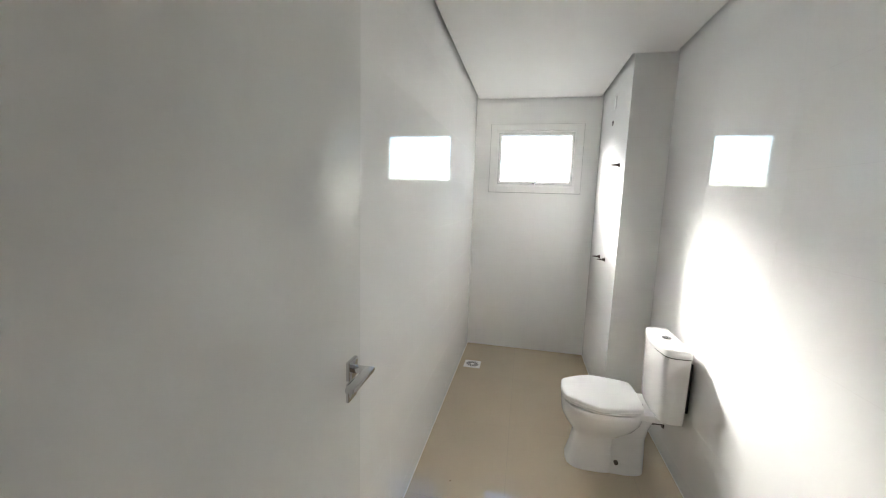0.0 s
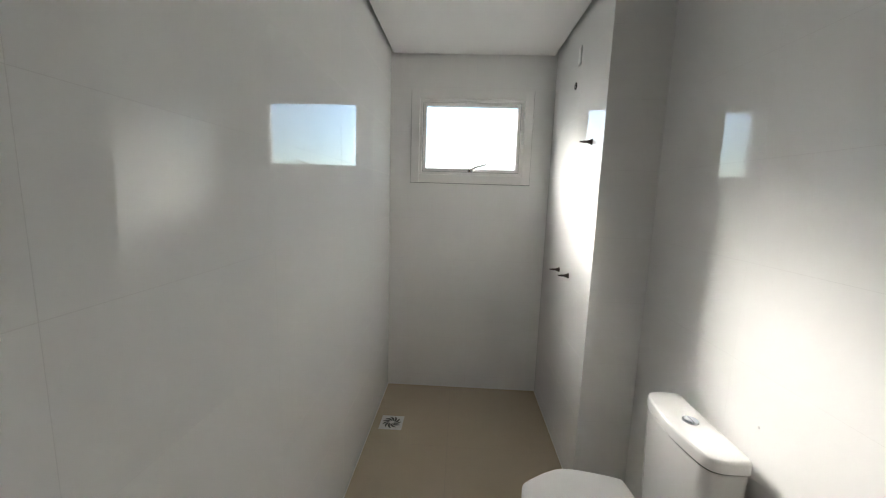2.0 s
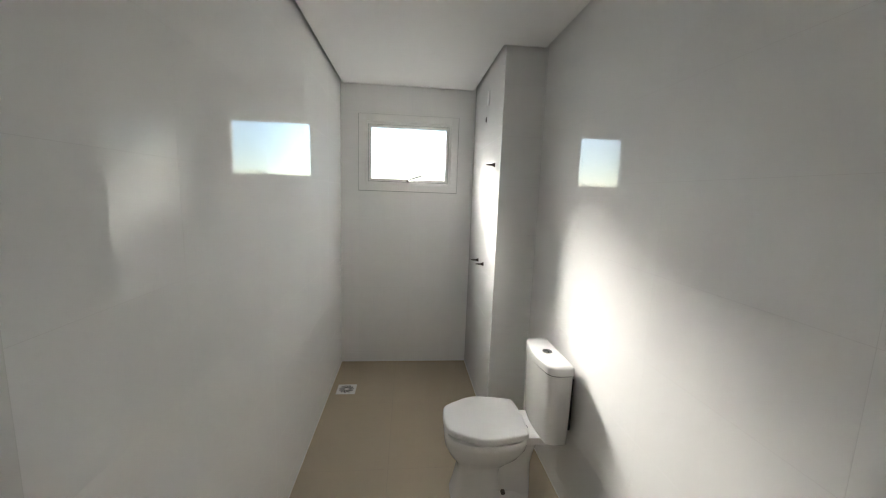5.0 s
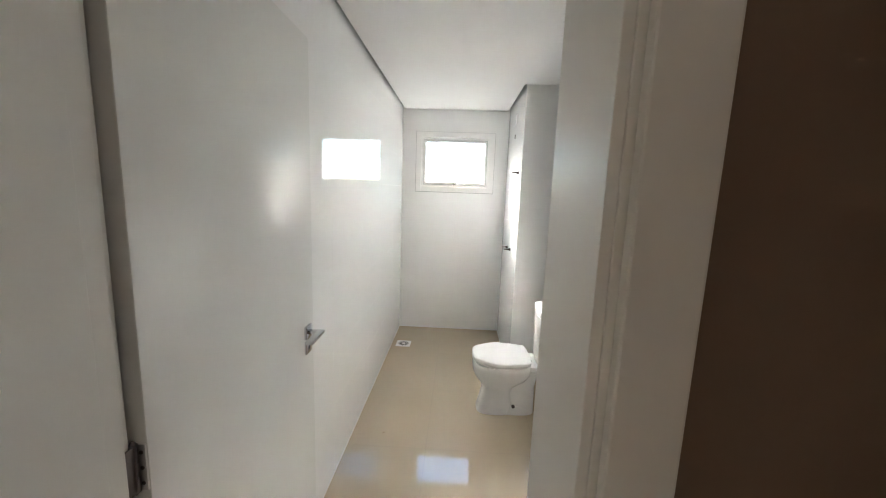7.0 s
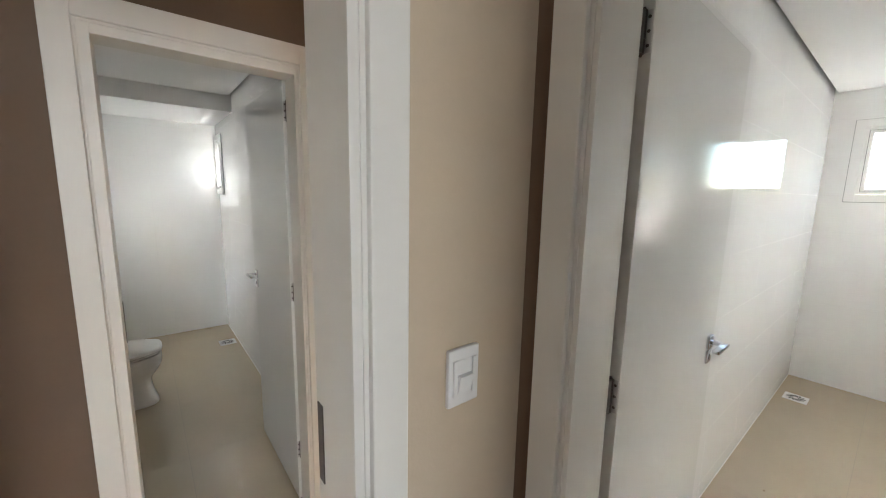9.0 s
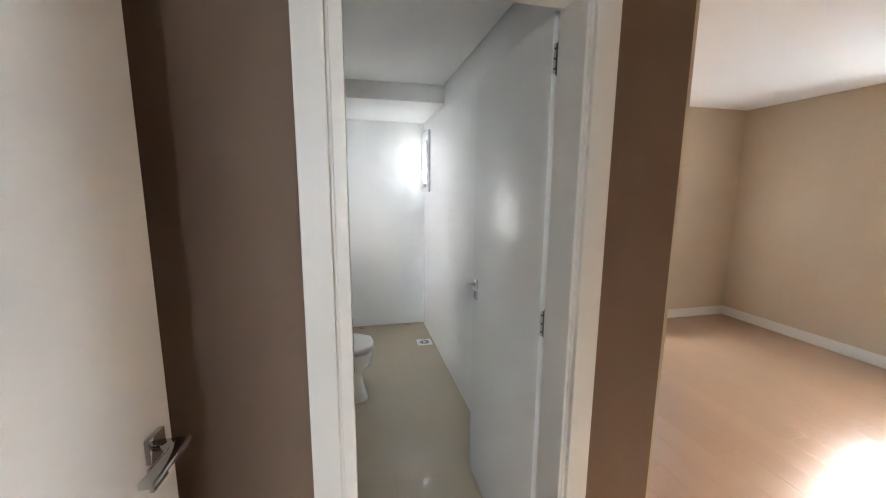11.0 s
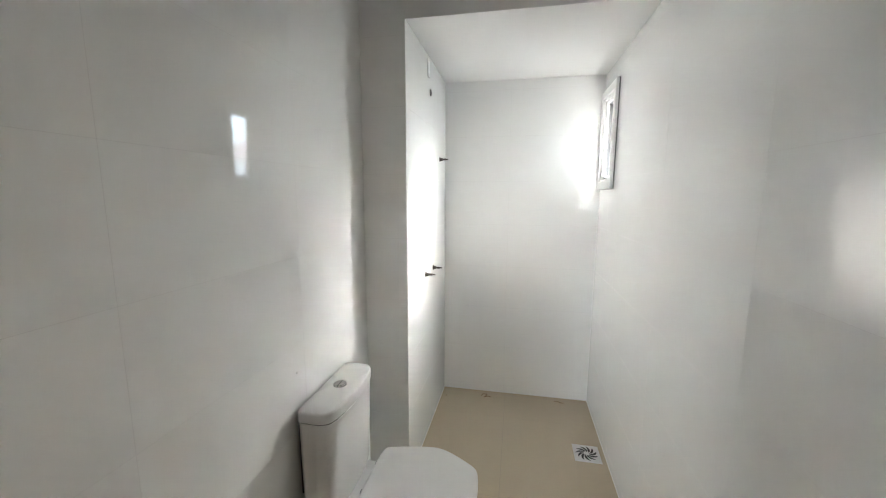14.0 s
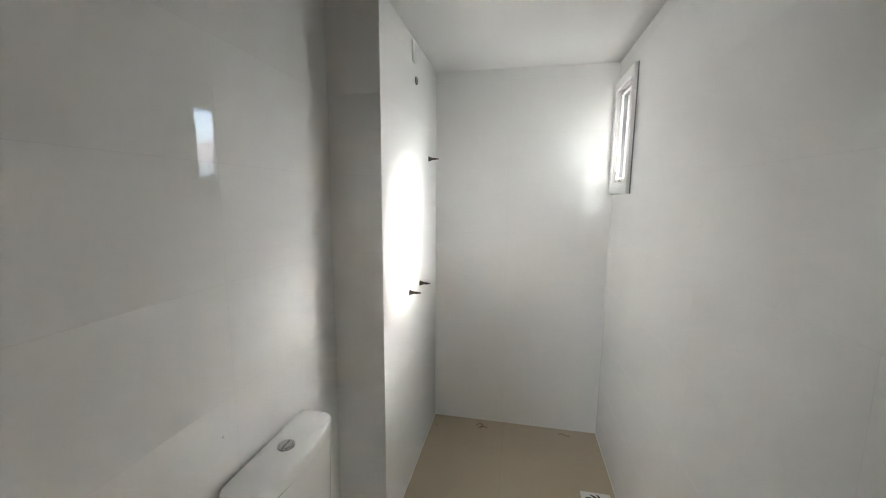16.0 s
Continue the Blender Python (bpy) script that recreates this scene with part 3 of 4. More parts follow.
# ---------------------------------------------------------------- toilets
def toilet(name, m, label, hose):
    """A close-coupled toilet. Local x away from the wall, y to the side, z up."""
    root = empty(name, m)
    tagged(root, label, "toilet", group="toilets")

    def ring(c, a, b, z, e=2.6, n=40, front=1.0):
        out = []
        for k in range(n):
            q = 2 * math.pi * k / n
            cx, sy = math.cos(q), math.sin(q)
            x = c + a * math.copysign(abs(cx) ** (2 / e), cx) * (front if cx > 0 else 1)
            out.append((x, b * math.copysign(abs(sy) ** (2 / e), sy), z))
        return out

    # foot plate, front column and bowl
    bm = bmesh.new()
    loft(bm, [ring(0.352, 0.196, 0.104, 0.0, 3.6), ring(0.350, 0.194, 0.102, 0.010, 3.6), ring(0.345, 0.186, 0.094, 0.030, 3.6), ring(0.345, 0.182, 0.088, 0.06, 3.6)])
    part("foot", bm, CERAMIC, root, smooth=True)
    bm = bmesh.new()
    loft(bm, [ring(0.448, 0.134, 0.114, 0.0, 3.2), ring(0.446, 0.130, 0.111, 0.02, 3.2), ring(0.440, 0.120, 0.105, 0.08, 3.2), ring(0.436, 0.112, 0.101, 0.15, 3.1),
              ring(0.432, 0.118, 0.104, 0.195, 3.0), ring(0.420, 0.146, 0.116, 0.222, 2.8), ring(0.408, 0.186, 0.140, 0.256, 2.6), ring(0.405, 0.214, 0.168, 0.305, 2.6), ring(0.405, 0.219, 0.182, 0.35, 2.7),
              ring(0.405, 0.217, 0.185, 0.376, 2.8), ring(0.405, 0.211, 0.180, 0.386, 2.8)])
    part("bowl", bm, CERAMIC, root, smooth=True)
    # trapway behind the column, and the thin deck that carries the tank
    bm = bmesh.new()
    loft(bm, [ring(0.275, 0.120, 0.088, 0.01, 3.4), ring(0.275, 0.118, 0.084, 0.12, 3.2), ring(0.275, 0.116, 0.086, 0.20, 3.0), ring(0.270, 0.125, 0.094, 0.27, 3.0),
              ring(0.265, 0.14, 0.104, 0.33, 3.2), ring(0.26, 0.15, 0.11, 0.36, 3.2)])
    part("trap", bm, CERAMIC, root, smooth=True)
    bm = bmesh.new()
    loft(bm, [ring(0.185, 0.130, 0.105, 0.338, 4), ring(0.180, 0.150, 0.125, 0.350, 4), ring(0.180, 0.152, 0.128, 0.376, 4), ring(0.180, 0.148, 0.124, 0.386, 4)])
    part("deck", bm, CERAMIC, root, smooth=True)

    def along(points, n=3):
        out = []
        for (a, b), (c, d) in zip(points, points[1:] + points[:1]):
            out += [(a + (c - a) * k / n, b + (d - b) * k / n) for k in range(n)]
        return out

    outline = rounded([(0.212, -0.150), (0.235, -0.168), (0.40, -0.204), (0.475, -0.198), (0.600, -0.122), (0.622, -0.092), (0.632, 0.0), (0.622, 0.092),
                             (0.600, 0.122), (0.475, 0.198), (0.40, 0.204), (0.235, 0.168), (0.212, 0.150), (0.207, 0.0)], 3)

    def flat(points, z):
        return [(x, y, z) for x, y in points]

    bm = bmesh.new()
    loft(bm, [flat(inset(outline, 0.026), 0.386), flat(inset(outline, 0.022), 0.389), flat(inset(outline, 0.022), 0.402), flat(inset(outline, 0.026), 0.4045)])
    part("seat", bm, PLASTIC, root, smooth=True)
    # dark ring fills the gap to paint the shadow under the lid
    part("seat_gap_shade", loft(bmesh.new(), [flat(inset(outline, 0.010), 0.4035), flat(inset(outline, 0.010), 0.4085)]), GASKET, root, "dark ring drawn as the shadow under the seat lid")
    bm = bmesh.new()
    loft(bm, [flat(inset(outline, 0.004), 0.408), flat(outline, 0.410), flat(outline, 0.426), flat(inset(outline, 0.003), 0.431),
              flat(inset(outline, 0.007), 0.4335),
              flat(inset(outline, 0.014), 0.4350), flat(inset(outline, 0.03), 0.4368), flat(inset(outline, 0.06), 0.4390), flat(inset(outline, 0.10), 0.4408), flat(inset(outline, 0.135), 0.4415)])
    part("seat_lid", bm, PLASTIC, root, "closed white plastic lid", smooth=True)
    for s in (-1, 1):
        bm = bmesh.new()
        cyl(bm, (0.215, s * 0.075, 0.386), (0.215, s * 0.075, 0.412), 0.014, n=16)
        cyl(bm, (0.205, s * 0.075, 0.414), (0.245, s * 0.075, 0.414), 0.010, n=14)
        part("seat_hinge", bm, CHROME, root, "small metal seat hinge", smooth=True)
        bm = bmesh.new()
        cyl(bm, (0.315, s * 0.080, 0.062), (0.315, s * 0.098, 0.060), 0.013, 0.011, n=14)
        part("floor_bolt", bm, DARK_METAL, root, "dark fixing bolt", smooth=True)
    tank_plan = rounded([(0.034, 0.0), (0.034, 0.150), (0.034, 0.189), (0.070, 0.190), (0.115, 0.192), (0.152, 0.176), (0.166, 0.105), (0.174, 0.0),
                         (0.166, -0.105), (0.152, -0.176), (0.115, -0.192), (0.070, -0.190), (0.034, -0.189), (0.034, -0.150)], 3)

    def shrink(k, dx=0.0):
        return [(0.034 + (x - 0.034) * (1 - dx), y * k) for x, y in tank_plan]

    bm = bmesh.new()
    loft(bm, [flat(shrink(0.90, 0.16), 0.376), flat(shrink(0.93, 0.10), 0.382), flat(shrink(0.945, 0.07), 0.42), flat(shrink(0.975, 0.03), 0.57), flat(shrink(1.0), 0.7425)])
    tank = part("tank", bm, CERAMIC, root, smooth=True)
    bm = bmesh.new()
    big = inset(tank_plan, -0.005)
    loft(bm, [flat(inset(tank_plan, 0.004), 0.7485), flat(big, 0.7495), flat(big, 0.779), flat(inset(big, 0.003), 0.785), flat(inset(big, 0.008), 0.788), flat(inset(big, 0.05), 0.790)])
    # black ring puts the shade of the open gap into colour
    gap = inset(tank_plan, 0.003)
    part("lid_gap_shade", loft(bmesh.new(), [flat(gap, 0.741), flat(gap, 0.7488)]), RUBBER, root, "black ring drawn as the shade in the gap under the tank lid")
    lid = part("tank_lid", bm, CERAMIC, root, smooth=True)
    bm = bmesh.new()
    cyl(bm, (0.098, 0, 0.788), (0.098, 0, 0.7945), 0.026, 0.024, n=28)
    part("flush_button", bm, CHROME, lid, "round chrome dual flush button", smooth=True)
    bm = bmesh.new()
    cyl(bm, (0.098, 0.0, 0.7945), (0.098, 0.0, 0.7965), 0.019, 0.018, n=24)
    part("button_cap", bm, CHROME, lid, smooth=True)
    part("button_split", boxes((0.097, 0.099, -0.019, 0.019, 0.7955, 0.7970)), RUBBER, lid)
    part("tank_pad", boxes((0.012, 0.033, -0.150, 0.150, 0.44, 0.71), bevel=0.004), RUBBER, tank, "dark pad between tank and wall")
    if hose:
        s = hose
        bm = tube([(0.075, s * 0.135, 0.372), (0.078, s * 0.138, 0.335), (0.105, s * 0.140, 0.305), (0.150, s * 0.140, 0.275), (0.165, s * 0.145, 0.230),
                   (0.135, s * 0.155, 0.190), (0.080, s * 0.165, 0.180), (0.030, s * 0.172, 0.186)], 0.0068)
        part("hose", bm, HOSE, root, "dark braided supply hose", smooth=True)
        bm = cyl(bmesh.new(), (0.0, s * 0.173, 0.187), (0.007, s * 0.173, 0.187), 0.027, 0.023)
        cyl(bm, (0.007, s * 0.173, 0.187), (0.040, s * 0.173, 0.187), 0.011)
        part("supply_valve", bm, DARK_METAL, root, "dark wall outlet", smooth=True)
        bm = cyl(bmesh.new(), (0.075, s * 0.135, 0.345), (0.075, s * 0.135, 0.380), 0.014, n=6)
        part("hose_nut", bm, CHROME, root)
    return root


toilet("toilet", pose(A_W, -1.60, 0, 0, 0, 180), "white ceramic toilet with closed lid against the tiled wall", -1)
toilet("toilet", pose(-2.93, B_S, 0, 0, 0, 90), "white ceramic toilet with a dark supply hose", -1)


# ---------------------------------------------------------------- shower fittings
def stub(at, out, label="dark bronze plugged water outlet in the tiles"):
    m = Matrix.Translation(at) @ Vector(out).to_track_quat("Z", "Y").to_matrix().to_4x4()
    root = empty("water_outlet", m)
    tagged(root, label, "pipe plug", group="plugged water outlets")
    bm = cyl(bmesh.new(), (0, 0, 0), (0, 0, 0.006), 0.017, 0.012)
    cyl(bm, (0, 0, 0.006), (0, 0, 0.020), 0.012, 0.0085)
    part("flange", bm, BRONZE, root, smooth=True)
    part("stem", cyl(bmesh.new(), (0, 0, 0.020), (0, 0, 0.042), 0.0065), BRONZE, root, smooth=True)
    part("tip", cyl(bmesh.new(), (0, 0, 0.042), (0, 0, 0.058), 0.0042), BRONZE, root, smooth=True)
    return root


def shower_hole(at, out):
    m = Matrix.Translation(at) @ Vector(out).to_track_quat("Z", "Y").to_matrix().to_4x4()
    root = empty("shower_outlet", m)
    tagged(root, "open round shower outlet with a dark socket", "pipe outlet")
    bm = bmesh.new()
    n = 24
    loft_rings = [[(r * math.cos(2 * math.pi * k / n), r * math.sin(2 * math.pi * k / n), z) for k in range(n)] for r, z in
                  ((0.020, 0.0), (0.019, 0.004), (0.013, 0.004), (0.013, 0.001))]
    loft(bm, loft_rings)
    part("collar", bm, BRONZE, root, smooth=True)
    part("socket", cyl(bmesh.new(), (0, 0, 0.0005), (0, 0, 0.0022), 0.0125), PLASTIC, root, "pale inner socket")
    part("bore", cyl(bmesh.new(), (0.003, 0.002, 0.001), (0.003, 0.002, 0.0030), 0.006), RUBBER, root)


def open_outlet(at, out):
    m = Matrix.Translation(at) @ Vector(out).to_track_quat("Z", "Y").to_matrix().to_4x4()
    root = empty("basin_outlet", m)
    tagged(root, "open round basin water outlet with a chrome collar", "pipe outlet")
    n = 28
    rings = [[(r * math.cos(2 * math.pi * k / n), r * math.sin(2 * math.pi * k / n), z) for k in range(n)] for r, z in
             ((0.021, 0.0), (0.020, 0.014), (0.0155, 0.014), (0.0150, 0.002))]
    part("collar", loft(bmesh.new(), rings), DARK_METAL, root, "dark metal collar", smooth=True)
    part("socket", cyl(bmesh.new(), (0, 0, 0.0015), (0, 0, 0.0035), 0.0145), CHROME, root)


def cover_plate(at, m):
    root = empty("outlet_cover", Matrix.Translation(at) @ m)
    tagged(root, "small upright white cover plate high on the tiles", "cover plate")
    part("plate", boxes((-0.022, 0.022, 0, 0.006, -0.05, 0.05), bevel=0.002), PLASTIC, root)
    for z in (-0.038, 0.038):
        part("screw", cyl(bmesh.new(), (0, 0.006, z), (0, 0.0068, z), 0.003, n=10), CHROME, root)


west = (-1, 0, 0)
for y, z in ((-0.865, 1.79), (-0.455, 1.068), (-0.655, 1.072)):
    stub((A_S, y, z), west)
shower_hole((A_S, -0.514, 2.147), west)
cover_plate((A_S, -0.565, 2.29), pose(0, 0, 0, 0, 0, 90))
north = (0, 1, 0)
for x, z in ((-4.225, 1.744), (-4.02, 1.041), (-3.815, 1.039)):
    stub((x, B_SS, z), north)
shower_hole((-3.95, B_SS, 2.104), north)
cover_plate((-3.892, B_SS, 2.225), Matrix())


def wall_dot(at, out):
    m = Matrix.Translation(at) @ Vector(out).to_track_quat("Z", "Y").to_matrix().to_4x4()
    root = empty("wall_plug", m)
    tagged(root, "tiny white plug in the tiled wall", "wall plug")
    part("plug", cyl(bmesh.new(), (0, 0, -0.002), (0, 0, 0.003), 0.004, 0.003, n=12), PLASTIC, root)


open_outlet((-1.978, B_S, 0.67), north)
wall_dot((A_W, -1.746, 0.87), west)
wall_dot((-2.807, B_S, 0.888), north)


# ---------------------------------------------------------------- floor drains, 15 cm square with a swirl of slots
def drain(x, y):
    root = empty("floor_drain", pose(x, y, 0))
    tagged(root, "square white floor drain grate with a swirl of slots", "floor drain", group="floor drains")
    bm = bmesh.new()
    box(bm, -0.074, 0.074, -0.074, 0.074, -0.0005, 0.003, bevel=0.001)
    part("grate", bm, PLASTIC, root)
    for k in range(11):
        q = 2 * math.pi * k / 11
        bm = bmesh.new()
        left, right = [], []
        for i in range(7):
            t = i / 6
            r = 0.016 + 0.045 * t
            a = q + 0.75 * t
            w = 0.0056 * math.sin(math.pi * (0.10 + 0.80 * t)) + 0.0008
            c = Vector((r * math.cos(a), r * math.sin(a), 0.0034))
            n = Vector((-math.sin(a + 0.5), math.cos(a + 0.5), 0)) * w
            left.append(bm.verts.new(c + n))
            right.append(bm.verts.new(c - n))
        for i in range(6):
            bm.faces.new((left[i], left[i + 1], right[i + 1], right[i]))
        bmesh.ops.solidify(bm, geom=bm.faces[:], thickness=0.0006)
        part("slot", bm, RUBBER, root)
    return root


drain(0.125, -0.515)
drain(-3.825, -3.968)

# ---------------------------------------------------------------- switch, cable, debris
switch = empty("light_switch", pose(HALL_W, -4.088, 1.245))
tagged(switch, "white rocker light switch on the beige wall", "light switch")
part("plate", boxes((0, 0.011, -0.040, 0.040, -0.060, 0.060), bevel=0.004), PLASTIC, switch)
for y0, y1 in ((-0.030, -0.020), (0.020, 0.030)):
    part("side_strip", boxes((0.0105, 0.0150, y0, y1, -0.038, 0.038), bevel=0.0015), PLASTIC, switch)
part("module", boxes((0.0105, 0.0120, -0.0185, 0.0185, -0.037, 0.037), bevel=0.0005), PLASTIC, switch)
bm = bmesh.new()
loft(bm, [[(0.0118, -0.0175, -0.034), (0.0118, 0.0175, -0.034), (0.0118, 0.0175, 0.006), (0.0118, -0.0175, 0.006)],
          [(0.0135, -0.0170, -0.033), (0.0135, 0.0170, -0.033), (0.0215, 0.0170, 0.005), (0.0215, -0.0170, 0.005)]])
part("rocker", bm, PLASTIC, switch, "tilted white rocker")

hanging = empty("hanging_cable", pose(-1.775, B_S, 1.85))
tagged(hanging, "blue cable hanging from an open box in the tiles", "cable")
part("wall_box", boxes((-0.048, 0.040, -0.001, 0.006, -0.010, 0.10), bevel=0.002), RUBBER, hanging, "dark open junction box")
part("blue_wire", tube([(0.026, 0.004, 0.02), (0.018, 0.006, -0.020), (-0.002, 0.006, -0.075), (-0.014, 0.012, -0.15), (-0.022, 0.024, -0.260), (-0.034, 0.014, -0.345),
                        (-0.020, 0.014, -0.450), (0.004, 0.030, -0.570), (-0.003, 0.021, -0.650), (-0.020, 0.016, -0.683), (-0.056, 0.014, -0.745), (-0.112, 0.020, -0.815)], 0.0034),
     CABLE, hanging, "thin blue wire", smooth=True)
# added grey strand traces the blue wire's faint reflection and shadow on the tiles
part("wire_reflection", tube([(0.024, 0.005, 0.02), (-0.003, 0.012, -0.029), (0.001, 0.012, -0.115), (0.012, 0.010, -0.185), (0.010, 0.010, -0.253), (-0.010, 0.010, -0.313),
                        (-0.014, 0.010, -0.355), (0.001, 0.009, -0.43), (0.027, 0.008, -0.50), (0.040, 0.008, -0.545), (0.036, 0.009, -0.595), (0.008, 0.010, -0.664),
                        (-0.031, 0.012, -0.725), (-0.089, 0.016, -0.796), (-0.112, 0.019, -0.816)], 0.0011), WIRE_REFLECTION, hanging, "very thin grey strand drawn as the blue wire's reflection and shadow", smooth=True)
part("wire_end", tube([(-0.110, 0.020, -0.813), (-0.118, 0.020, -0.821), (-0.128, 0.020, -0.831)], 0.0075), RUBBER, hanging, "taped black wire end", smooth=True)


def crumb(x, y, q, points, r):
    root = empty("debris", pose(x, y, 0, 0, 0, q))
    tagged(root, "dry brown curl of rubbish on the floor", "debris", group="floor rubbish")
    part("curl", tube(points, r, 6), DEBRIS, root, smooth=True)


crumb(-4.345, -4.60, 20, [(-0.03, 0, 0.003), (-0.012, 0.01, 0.008), (0.004, -0.004, 0.005), (0.012, -0.02, 0.003)], 0.0028)
crumb(-4.335, -4.585, 95, [(-0.02, 0, 0.003), (0.0, 0.006, 0.006), (0.022, 0.0, 0.003)], 0.0024)
crumb(-4.36, -4.62, -50, [(-0.018, 0, 0.003), (0.0, -0.006, 0.007), (0.02, 0.002, 0.003)], 0.002)
crumb(-4.36, -4.07, 80, [(-0.035, 0, 0.003), (-0.01, 0.006, 0.006), (0.015, -0.002, 0.004), (0.032, 0.004, 0.003)], 0.0022)
crumb(-4.30, -4.90, 10, [(-0.006, 0, 0.003), (0.0, 0.003, 0.004), (0.006, 0.0, 0.003)], 0.0024)
crumb(0.209, -1.991, 40, [(-0.004, 0, 0.002), (0.0, 0.002, 0.003), (0.004, 0.0, 0.002)], 0.0022)
crumb(-3.62, -4.86, 0, [(-0.004, 0, 0.002), (0.0, 0.002, 0.003), (0.004, 0.0, 0.002)], 0.002)


# ---------------------------------------------------------------- skirting
def skirt(x0, x1, y0, y1):
    structure("baseboard", boxes((x0, x1, y0, y1, 0, 0.11), bevel=0.002), TRIM_WHITE, "white painted baseboard", "baseboard")


skirt(ENTRY_W, ENTRY_W + 0.014, -3.953, BED_S + 0.025)
skirt(ENTRY_W, ENTRY_W + 0.014, ENTRY_S, -4.757)
skirt(BED_W, ENTRY_W, BED_S + 0.012, BED_S + 0.026)
skirt(BED_W, BED_W + 0.014, BED_S + 0.026, -0.01)
skirt(BED_W + 0.014, ENTRY_E, -0.024, -0.01)
skirt(ENTRY_E - 0.014, ENTRY_E, A_DY, -0.024)
skirt(HALL_W, HALL_W + 0.014, -4.218, HALL_N)
skirt(0.866, HALL_E, HALL_N - 0.014, HALL_N)
skirt(HALL_E - 0.014, HALL_E, LIV_N, HALL_N - 0.014)


# ---------------------------------------------------------------- houses seen through the bedroom window
def house(x, y, w, d, h, wall_mat, roof_mat, label):
    root = empty("house", pose(x, y, -3.0))
    tagged(root, label, "house", group="houses outside")
    part("wall", boxes((-w / 2, w / 2, -d / 2, d / 2, 0, h)), wall_mat, root)
    bm = bmesh.new()
    e = 0.5
    pts = [(-w / 2 - e, -d / 2 - e, h), (w / 2 + e, -d / 2 - e, h), (w / 2 + e, d / 2 + e, h), (-w / 2 - e, d / 2 + e, h), (0, -d / 2 - e, h + w * 0.22), (0, d / 2 + e, h + w * 0.22)]
    v = [bm.verts.new(p) for p in pts]
    for f in ((0, 1, 4), (2, 3, 5), (1, 2, 5, 4), (3, 0, 4, 5), (0, 3, 2, 1)):
        bm.faces.new([v[i] for i in f])
    part("roof", bm, roof_mat, root)
    for k in range(int(d // 3)):
        for z in (1.0, 3.8):
            if z + 1.4 < h:
                win = part("window", boxes((w / 2 - 0.05, w / 2 + 0.05, -d / 2 + 1 + k * 3, -d / 2 + 2.3 + k * 3, z, z + 1.3), bevel=0.02), PVC, root)
                part("pane", boxes((w / 2 + 0.02, w / 2 + 0.07, -d / 2 + 1.1 + k * 3, -d / 2 + 2.2 + k * 3, z + 0.1, z + 1.2)), DARK_GLASS, win)


house(-24, 14, 7, 9, 6.4, HOUSE_TEAL, ROOF_RED, "turquoise rendered house with a red roof")
house(-15, 10.5, 5, 6, 3.0, HOUSE_PALE, ROOF_RED, "low pale blue house with a red clay roof")
house(-34, 27, 9, 10, 7.6, HOUSE_TEAL, ROOF_RED, "tall turquoise rendered house")


# ---------------------------------------------------------------- wooden planks, tiles
TILE_MESHES = {}


def piece_mesh(name, w, h, mat, chamfer=0.00015, depth=0.004):
    key = (name, round(w, 3), round(h, 3))
    if key not in TILE_MESHES:
        bm = bmesh.new()
        rows = []
        for c, z in ((chamfer, 0.0), (0.0, -chamfer), (0.0, -depth)):
            a, b = w / 2 - c, h / 2 - c
            rows.append([bm.verts.new(p) for p in ((-a, -b, z), (a, -b, z), (a, b, z), (-a, b, z))])
        bm.faces.new(rows[0])
        for r0, r1 in zip(rows, rows[1:]):
            for i in range(4):
                bm.faces.new((r0[i], r1[i], r1[(i + 1) % 4], r0[(i + 1) % 4]))
        me = bpy.data.meshes.new(name)
        bm.to_mesh(me)
        bm.free()
        me.materials.append(mat)
        TILE_MESHES[key] = me
    return TILE_MESHES[key]


def minus(rect, hole):
    u0, u1, v0, v1 = rect
    a0, a1, b0, b1 = hole
    if a0 >= u1 or a1 <= u0 or b0 >= v1 or b1 <= v0:
        return [rect]
    out = []
    if a0 > u0:
        out.append((u0, a0, v0, v1))
    if a1 < u1:
        out.append((a1, u1, v0, v1))
    m0, m1 = max(u0, a0), min(u1, a1)
    if b0 > v0:
        out.append((m0, m1, v0, b0))
    if b1 < v1:
        out.append((m0, m1, b1, v1))
    return out


def lay(parent, name, mat, origin, u_axis, v_axis, rect, size, start, holes=(), joint=0.0014, brick=0.0):
    """Lays pieces on the plane through origin: rect in its u and v, joints at start + k * size."""
    u, v = Vector(u_axis), Vector(v_axis)
    n = u.cross(v)
    turn = Matrix((u, v, n)).transposed().to_4x4()
    u0, u1, v0, v1 = rect
    j = math.floor((v0 - start[1]) / size[1])
    while start[1] + j * size[1] < v1 - 1e-6:
        shift = (j % 3) * brick * size[0]
        i = math.floor((u0 - start[0] - shift) / size[0])
        while start[0] + shift + i * size[0] < u1 - 1e-6:
            a, b = start[0] + shift + i * size[0], start[1] + j * size[1]
            cells = [(max(a, u0), min(a + size[0], u1), max(b, v0), min(b + size[1], v1))]
            for hole in holes:
                cells = [r for c in cells for r in minus(c, hole)]
            for c0, c1, d0, d1 in cells:
                if c1 - c0 > 0.012 and d1 - d0 > 0.012:
                    w, h = round(c1 - c0 - joint, 3), round(d1 - d0 - joint, 3)
                    ob = new(name, piece_mesh(name, w, h, mat))
                    p = Vector(origin) + u * (c0 + c1) / 2 + v * (d0 + d1) / 2
                    ob.matrix_world = Matrix.Translation(p) @ turn
                    ob.parent = parent
            i += 1
        j += 1


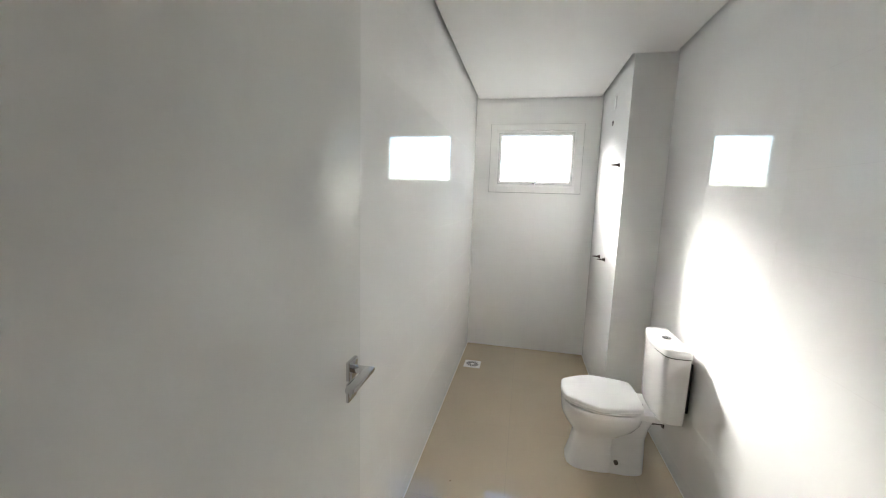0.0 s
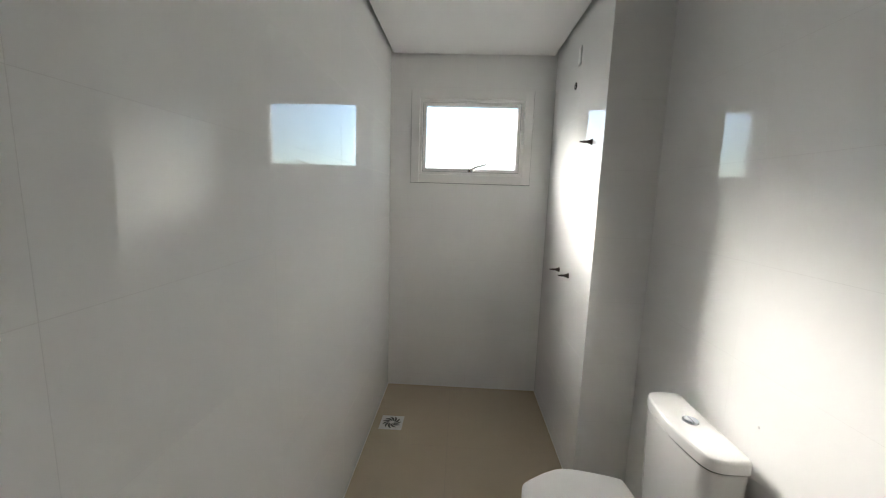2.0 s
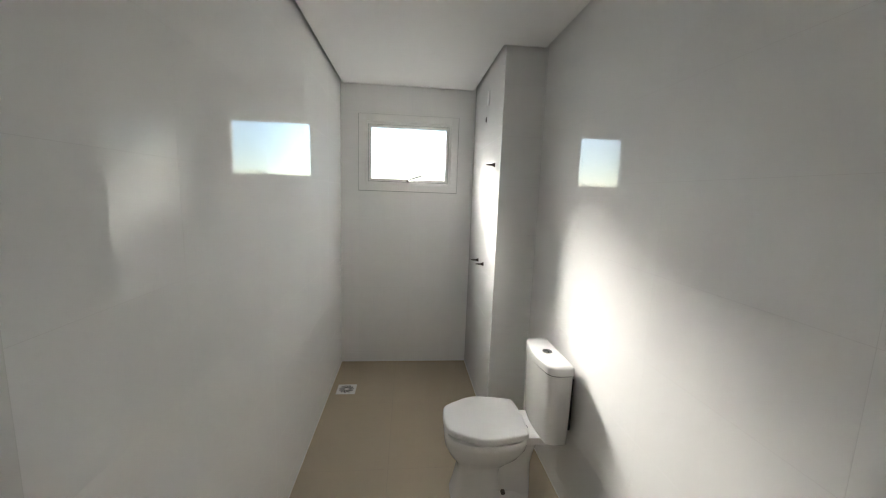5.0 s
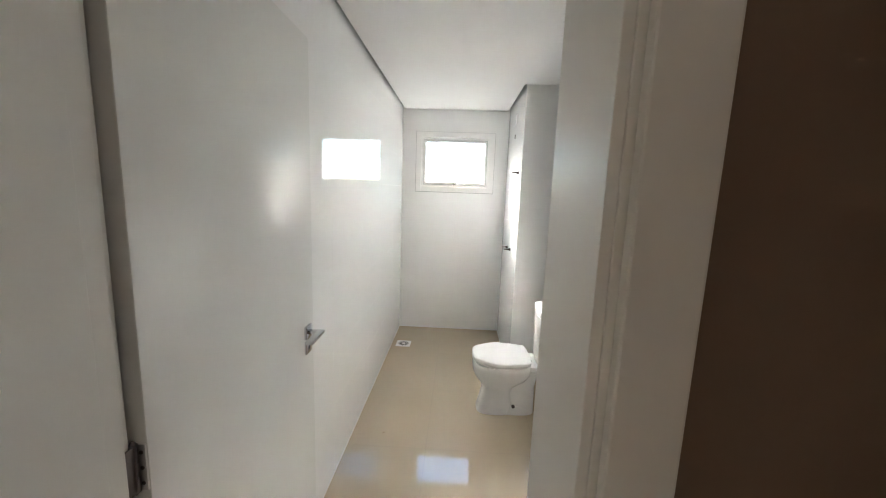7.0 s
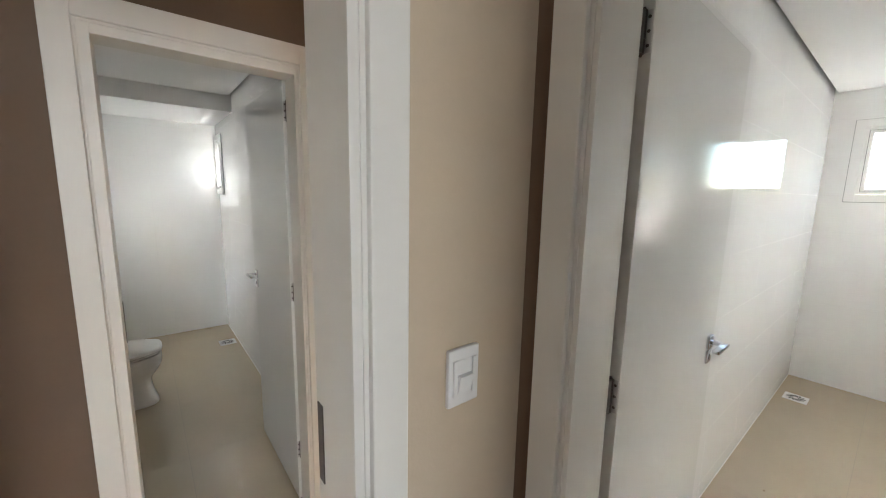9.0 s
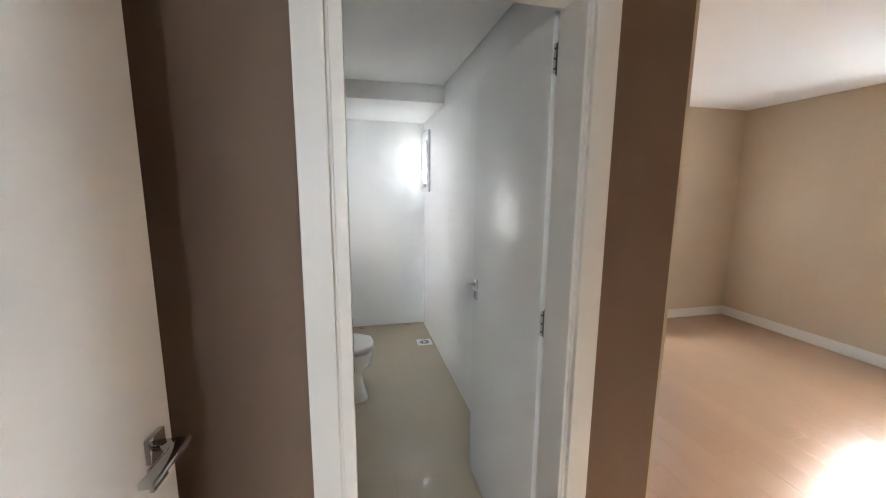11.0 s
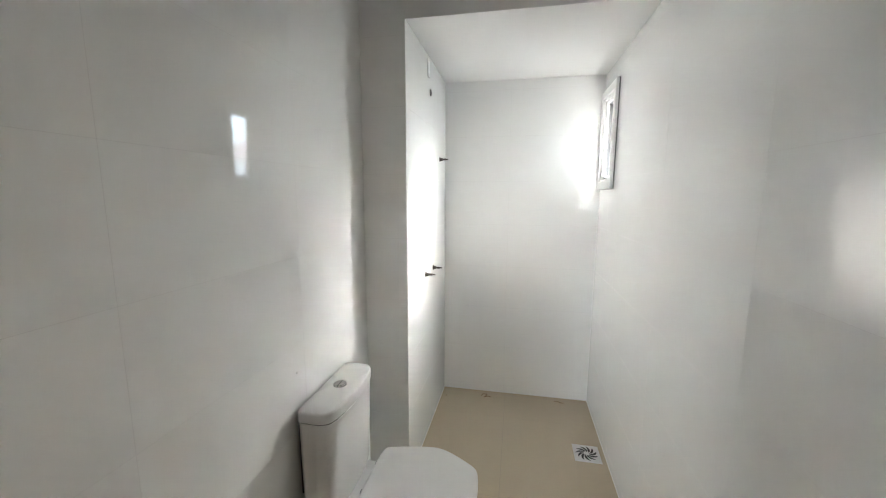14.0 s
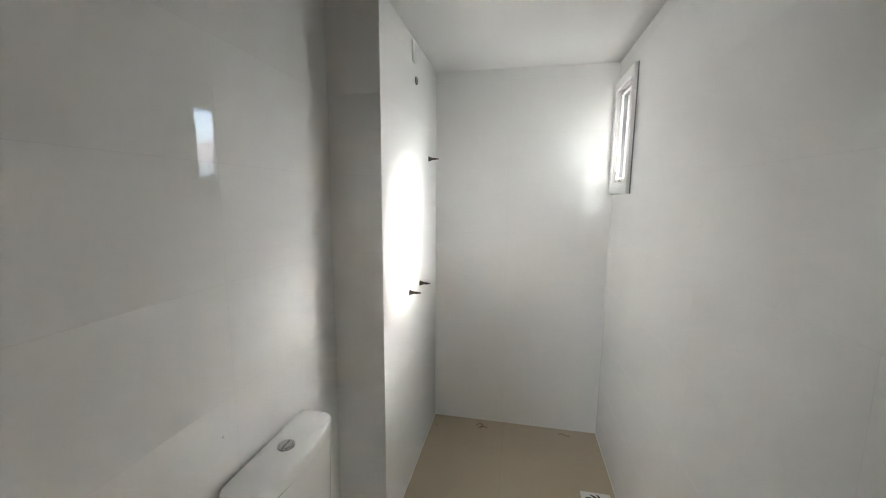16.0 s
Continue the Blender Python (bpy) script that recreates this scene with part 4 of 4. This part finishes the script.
TS, Z0 = (0.61, 0.31), 0.095
X, Y, Z = Vector((1, 0, 0)), Vector((0, 1, 0)), Vector((0, 0, 1))
CA, CB = A_CEIL + 0.05, B_CEIL + 0.05
lay(wall_west, "tile", TILE, (0, 0, 0), Y, Z, (A_DY, 0, 0, CA), TS, (-2.36, Z0))
lay(wall_north, "tile", TILE, (0, 0, 0), X, Z, (0, A_S, 0, CA), TS, (0.0, Z0), [(0.215, 0.955, 1.655, 2.185)])
lay(wall_east, "tile", TILE, (A_W, 0, 0), -Y, Z, (-A_PY, -A_DY, 0, CA), TS, (1.61, Z0))
lay(wall_pier, "tile", TILE, (A_S, 0, 0), -Y, Z, (0, -A_PY, 0, CA), TS, (0.0, Z0))
lay(wall_pier, "tile", TILE, (0, A_PY, 0), X, Z, (A_S, A_W, 0, CA), TS, (A_S, Z0))
lay(wall_door_a, "tile", TILE, (0, A_DY, 0), -X, Z, (-A_W, 0, 0, CA), TS, (-A_W, Z0), [(-0.885, 0.0, 0, 2.19)])
lay(wall_bath_north, "tile", TILE, (0, B_N, 0), X, Z, (B_W, B_E, 0, CB), TS, (-2.68, 0.055), [(-4.375, -4.105, 1.60, 2.115)])
lay(wall_bath_west, "tile", TILE, (B_W, 0, 0), Y, Z, (B_SS, B_N, 0, B_LOW), TS, (B_N - 0.61, 0.055))
lay(wall_bath_south, "tile", TILE, (0, B_S, 0), -X, Z, (-B_E, -B_STEP, 0, CB), TS, (2.248, 0.055))
lay(wall_bath_pier, "tile", TILE, (0, B_SS, 0), -X, Z, (-B_STEP, -B_W, 0, B_LOW), TS, (-B_STEP, 0.055))
lay(wall_bath_pier, "tile", TILE, (B_STEP, 0, 0), Y, Z, (B_S, B_SS, 0, CB), TS, (B_S, 0.055))
lay(wall_door_b, "tile", TILE, (B_E, 0, 0), -Y, Z, (-B_N, -B_S, 0, CB), TS, (3.865, 0.055), [(3.94, 4.77, 0, 2.19)])
FT = (0.70, 0.70)
lay(floor_a, "floor_tile", FLOOR_TILE, (0, 0, 0), X, Y, (0, A_W, A_DY - 0.09, 0), FT, (0.50, -1.42), [(A_S, A_W, A_PY, 0)])
lay(floor_b, "floor_tile", FLOOR_TILE, (0, 0, 0), X, Y, (B_W, B_E + 0.09, B_S, B_N), FT, (-2.0, -4.46), [(B_W, B_STEP, B_S, B_SS)])
PS = (1.2, 0.19)
lay(floor_wood, "plank", WOOD, (0, 0, -0.001), X, Y, (BED_W, ENTRY_E, BED_S, -0.01), PS, (-4.2, -3.71), brick=0.37, joint=0.001)
lay(floor_wood, "plank", WOOD, (0, 0, -0.001), X, Y, (B_E + 0.09, ENTRY_E, ENTRY_S, BED_S), PS, (-4.2, -3.71), brick=0.37, joint=0.001)
lay(floor_wood, "plank", WOOD, (0, 0, -0.001), X, Y, (ENTRY_E, HALL_E, HALL_S, A_DY - 0.09), PS, (-4.2, -3.71), brick=0.37, joint=0.001)
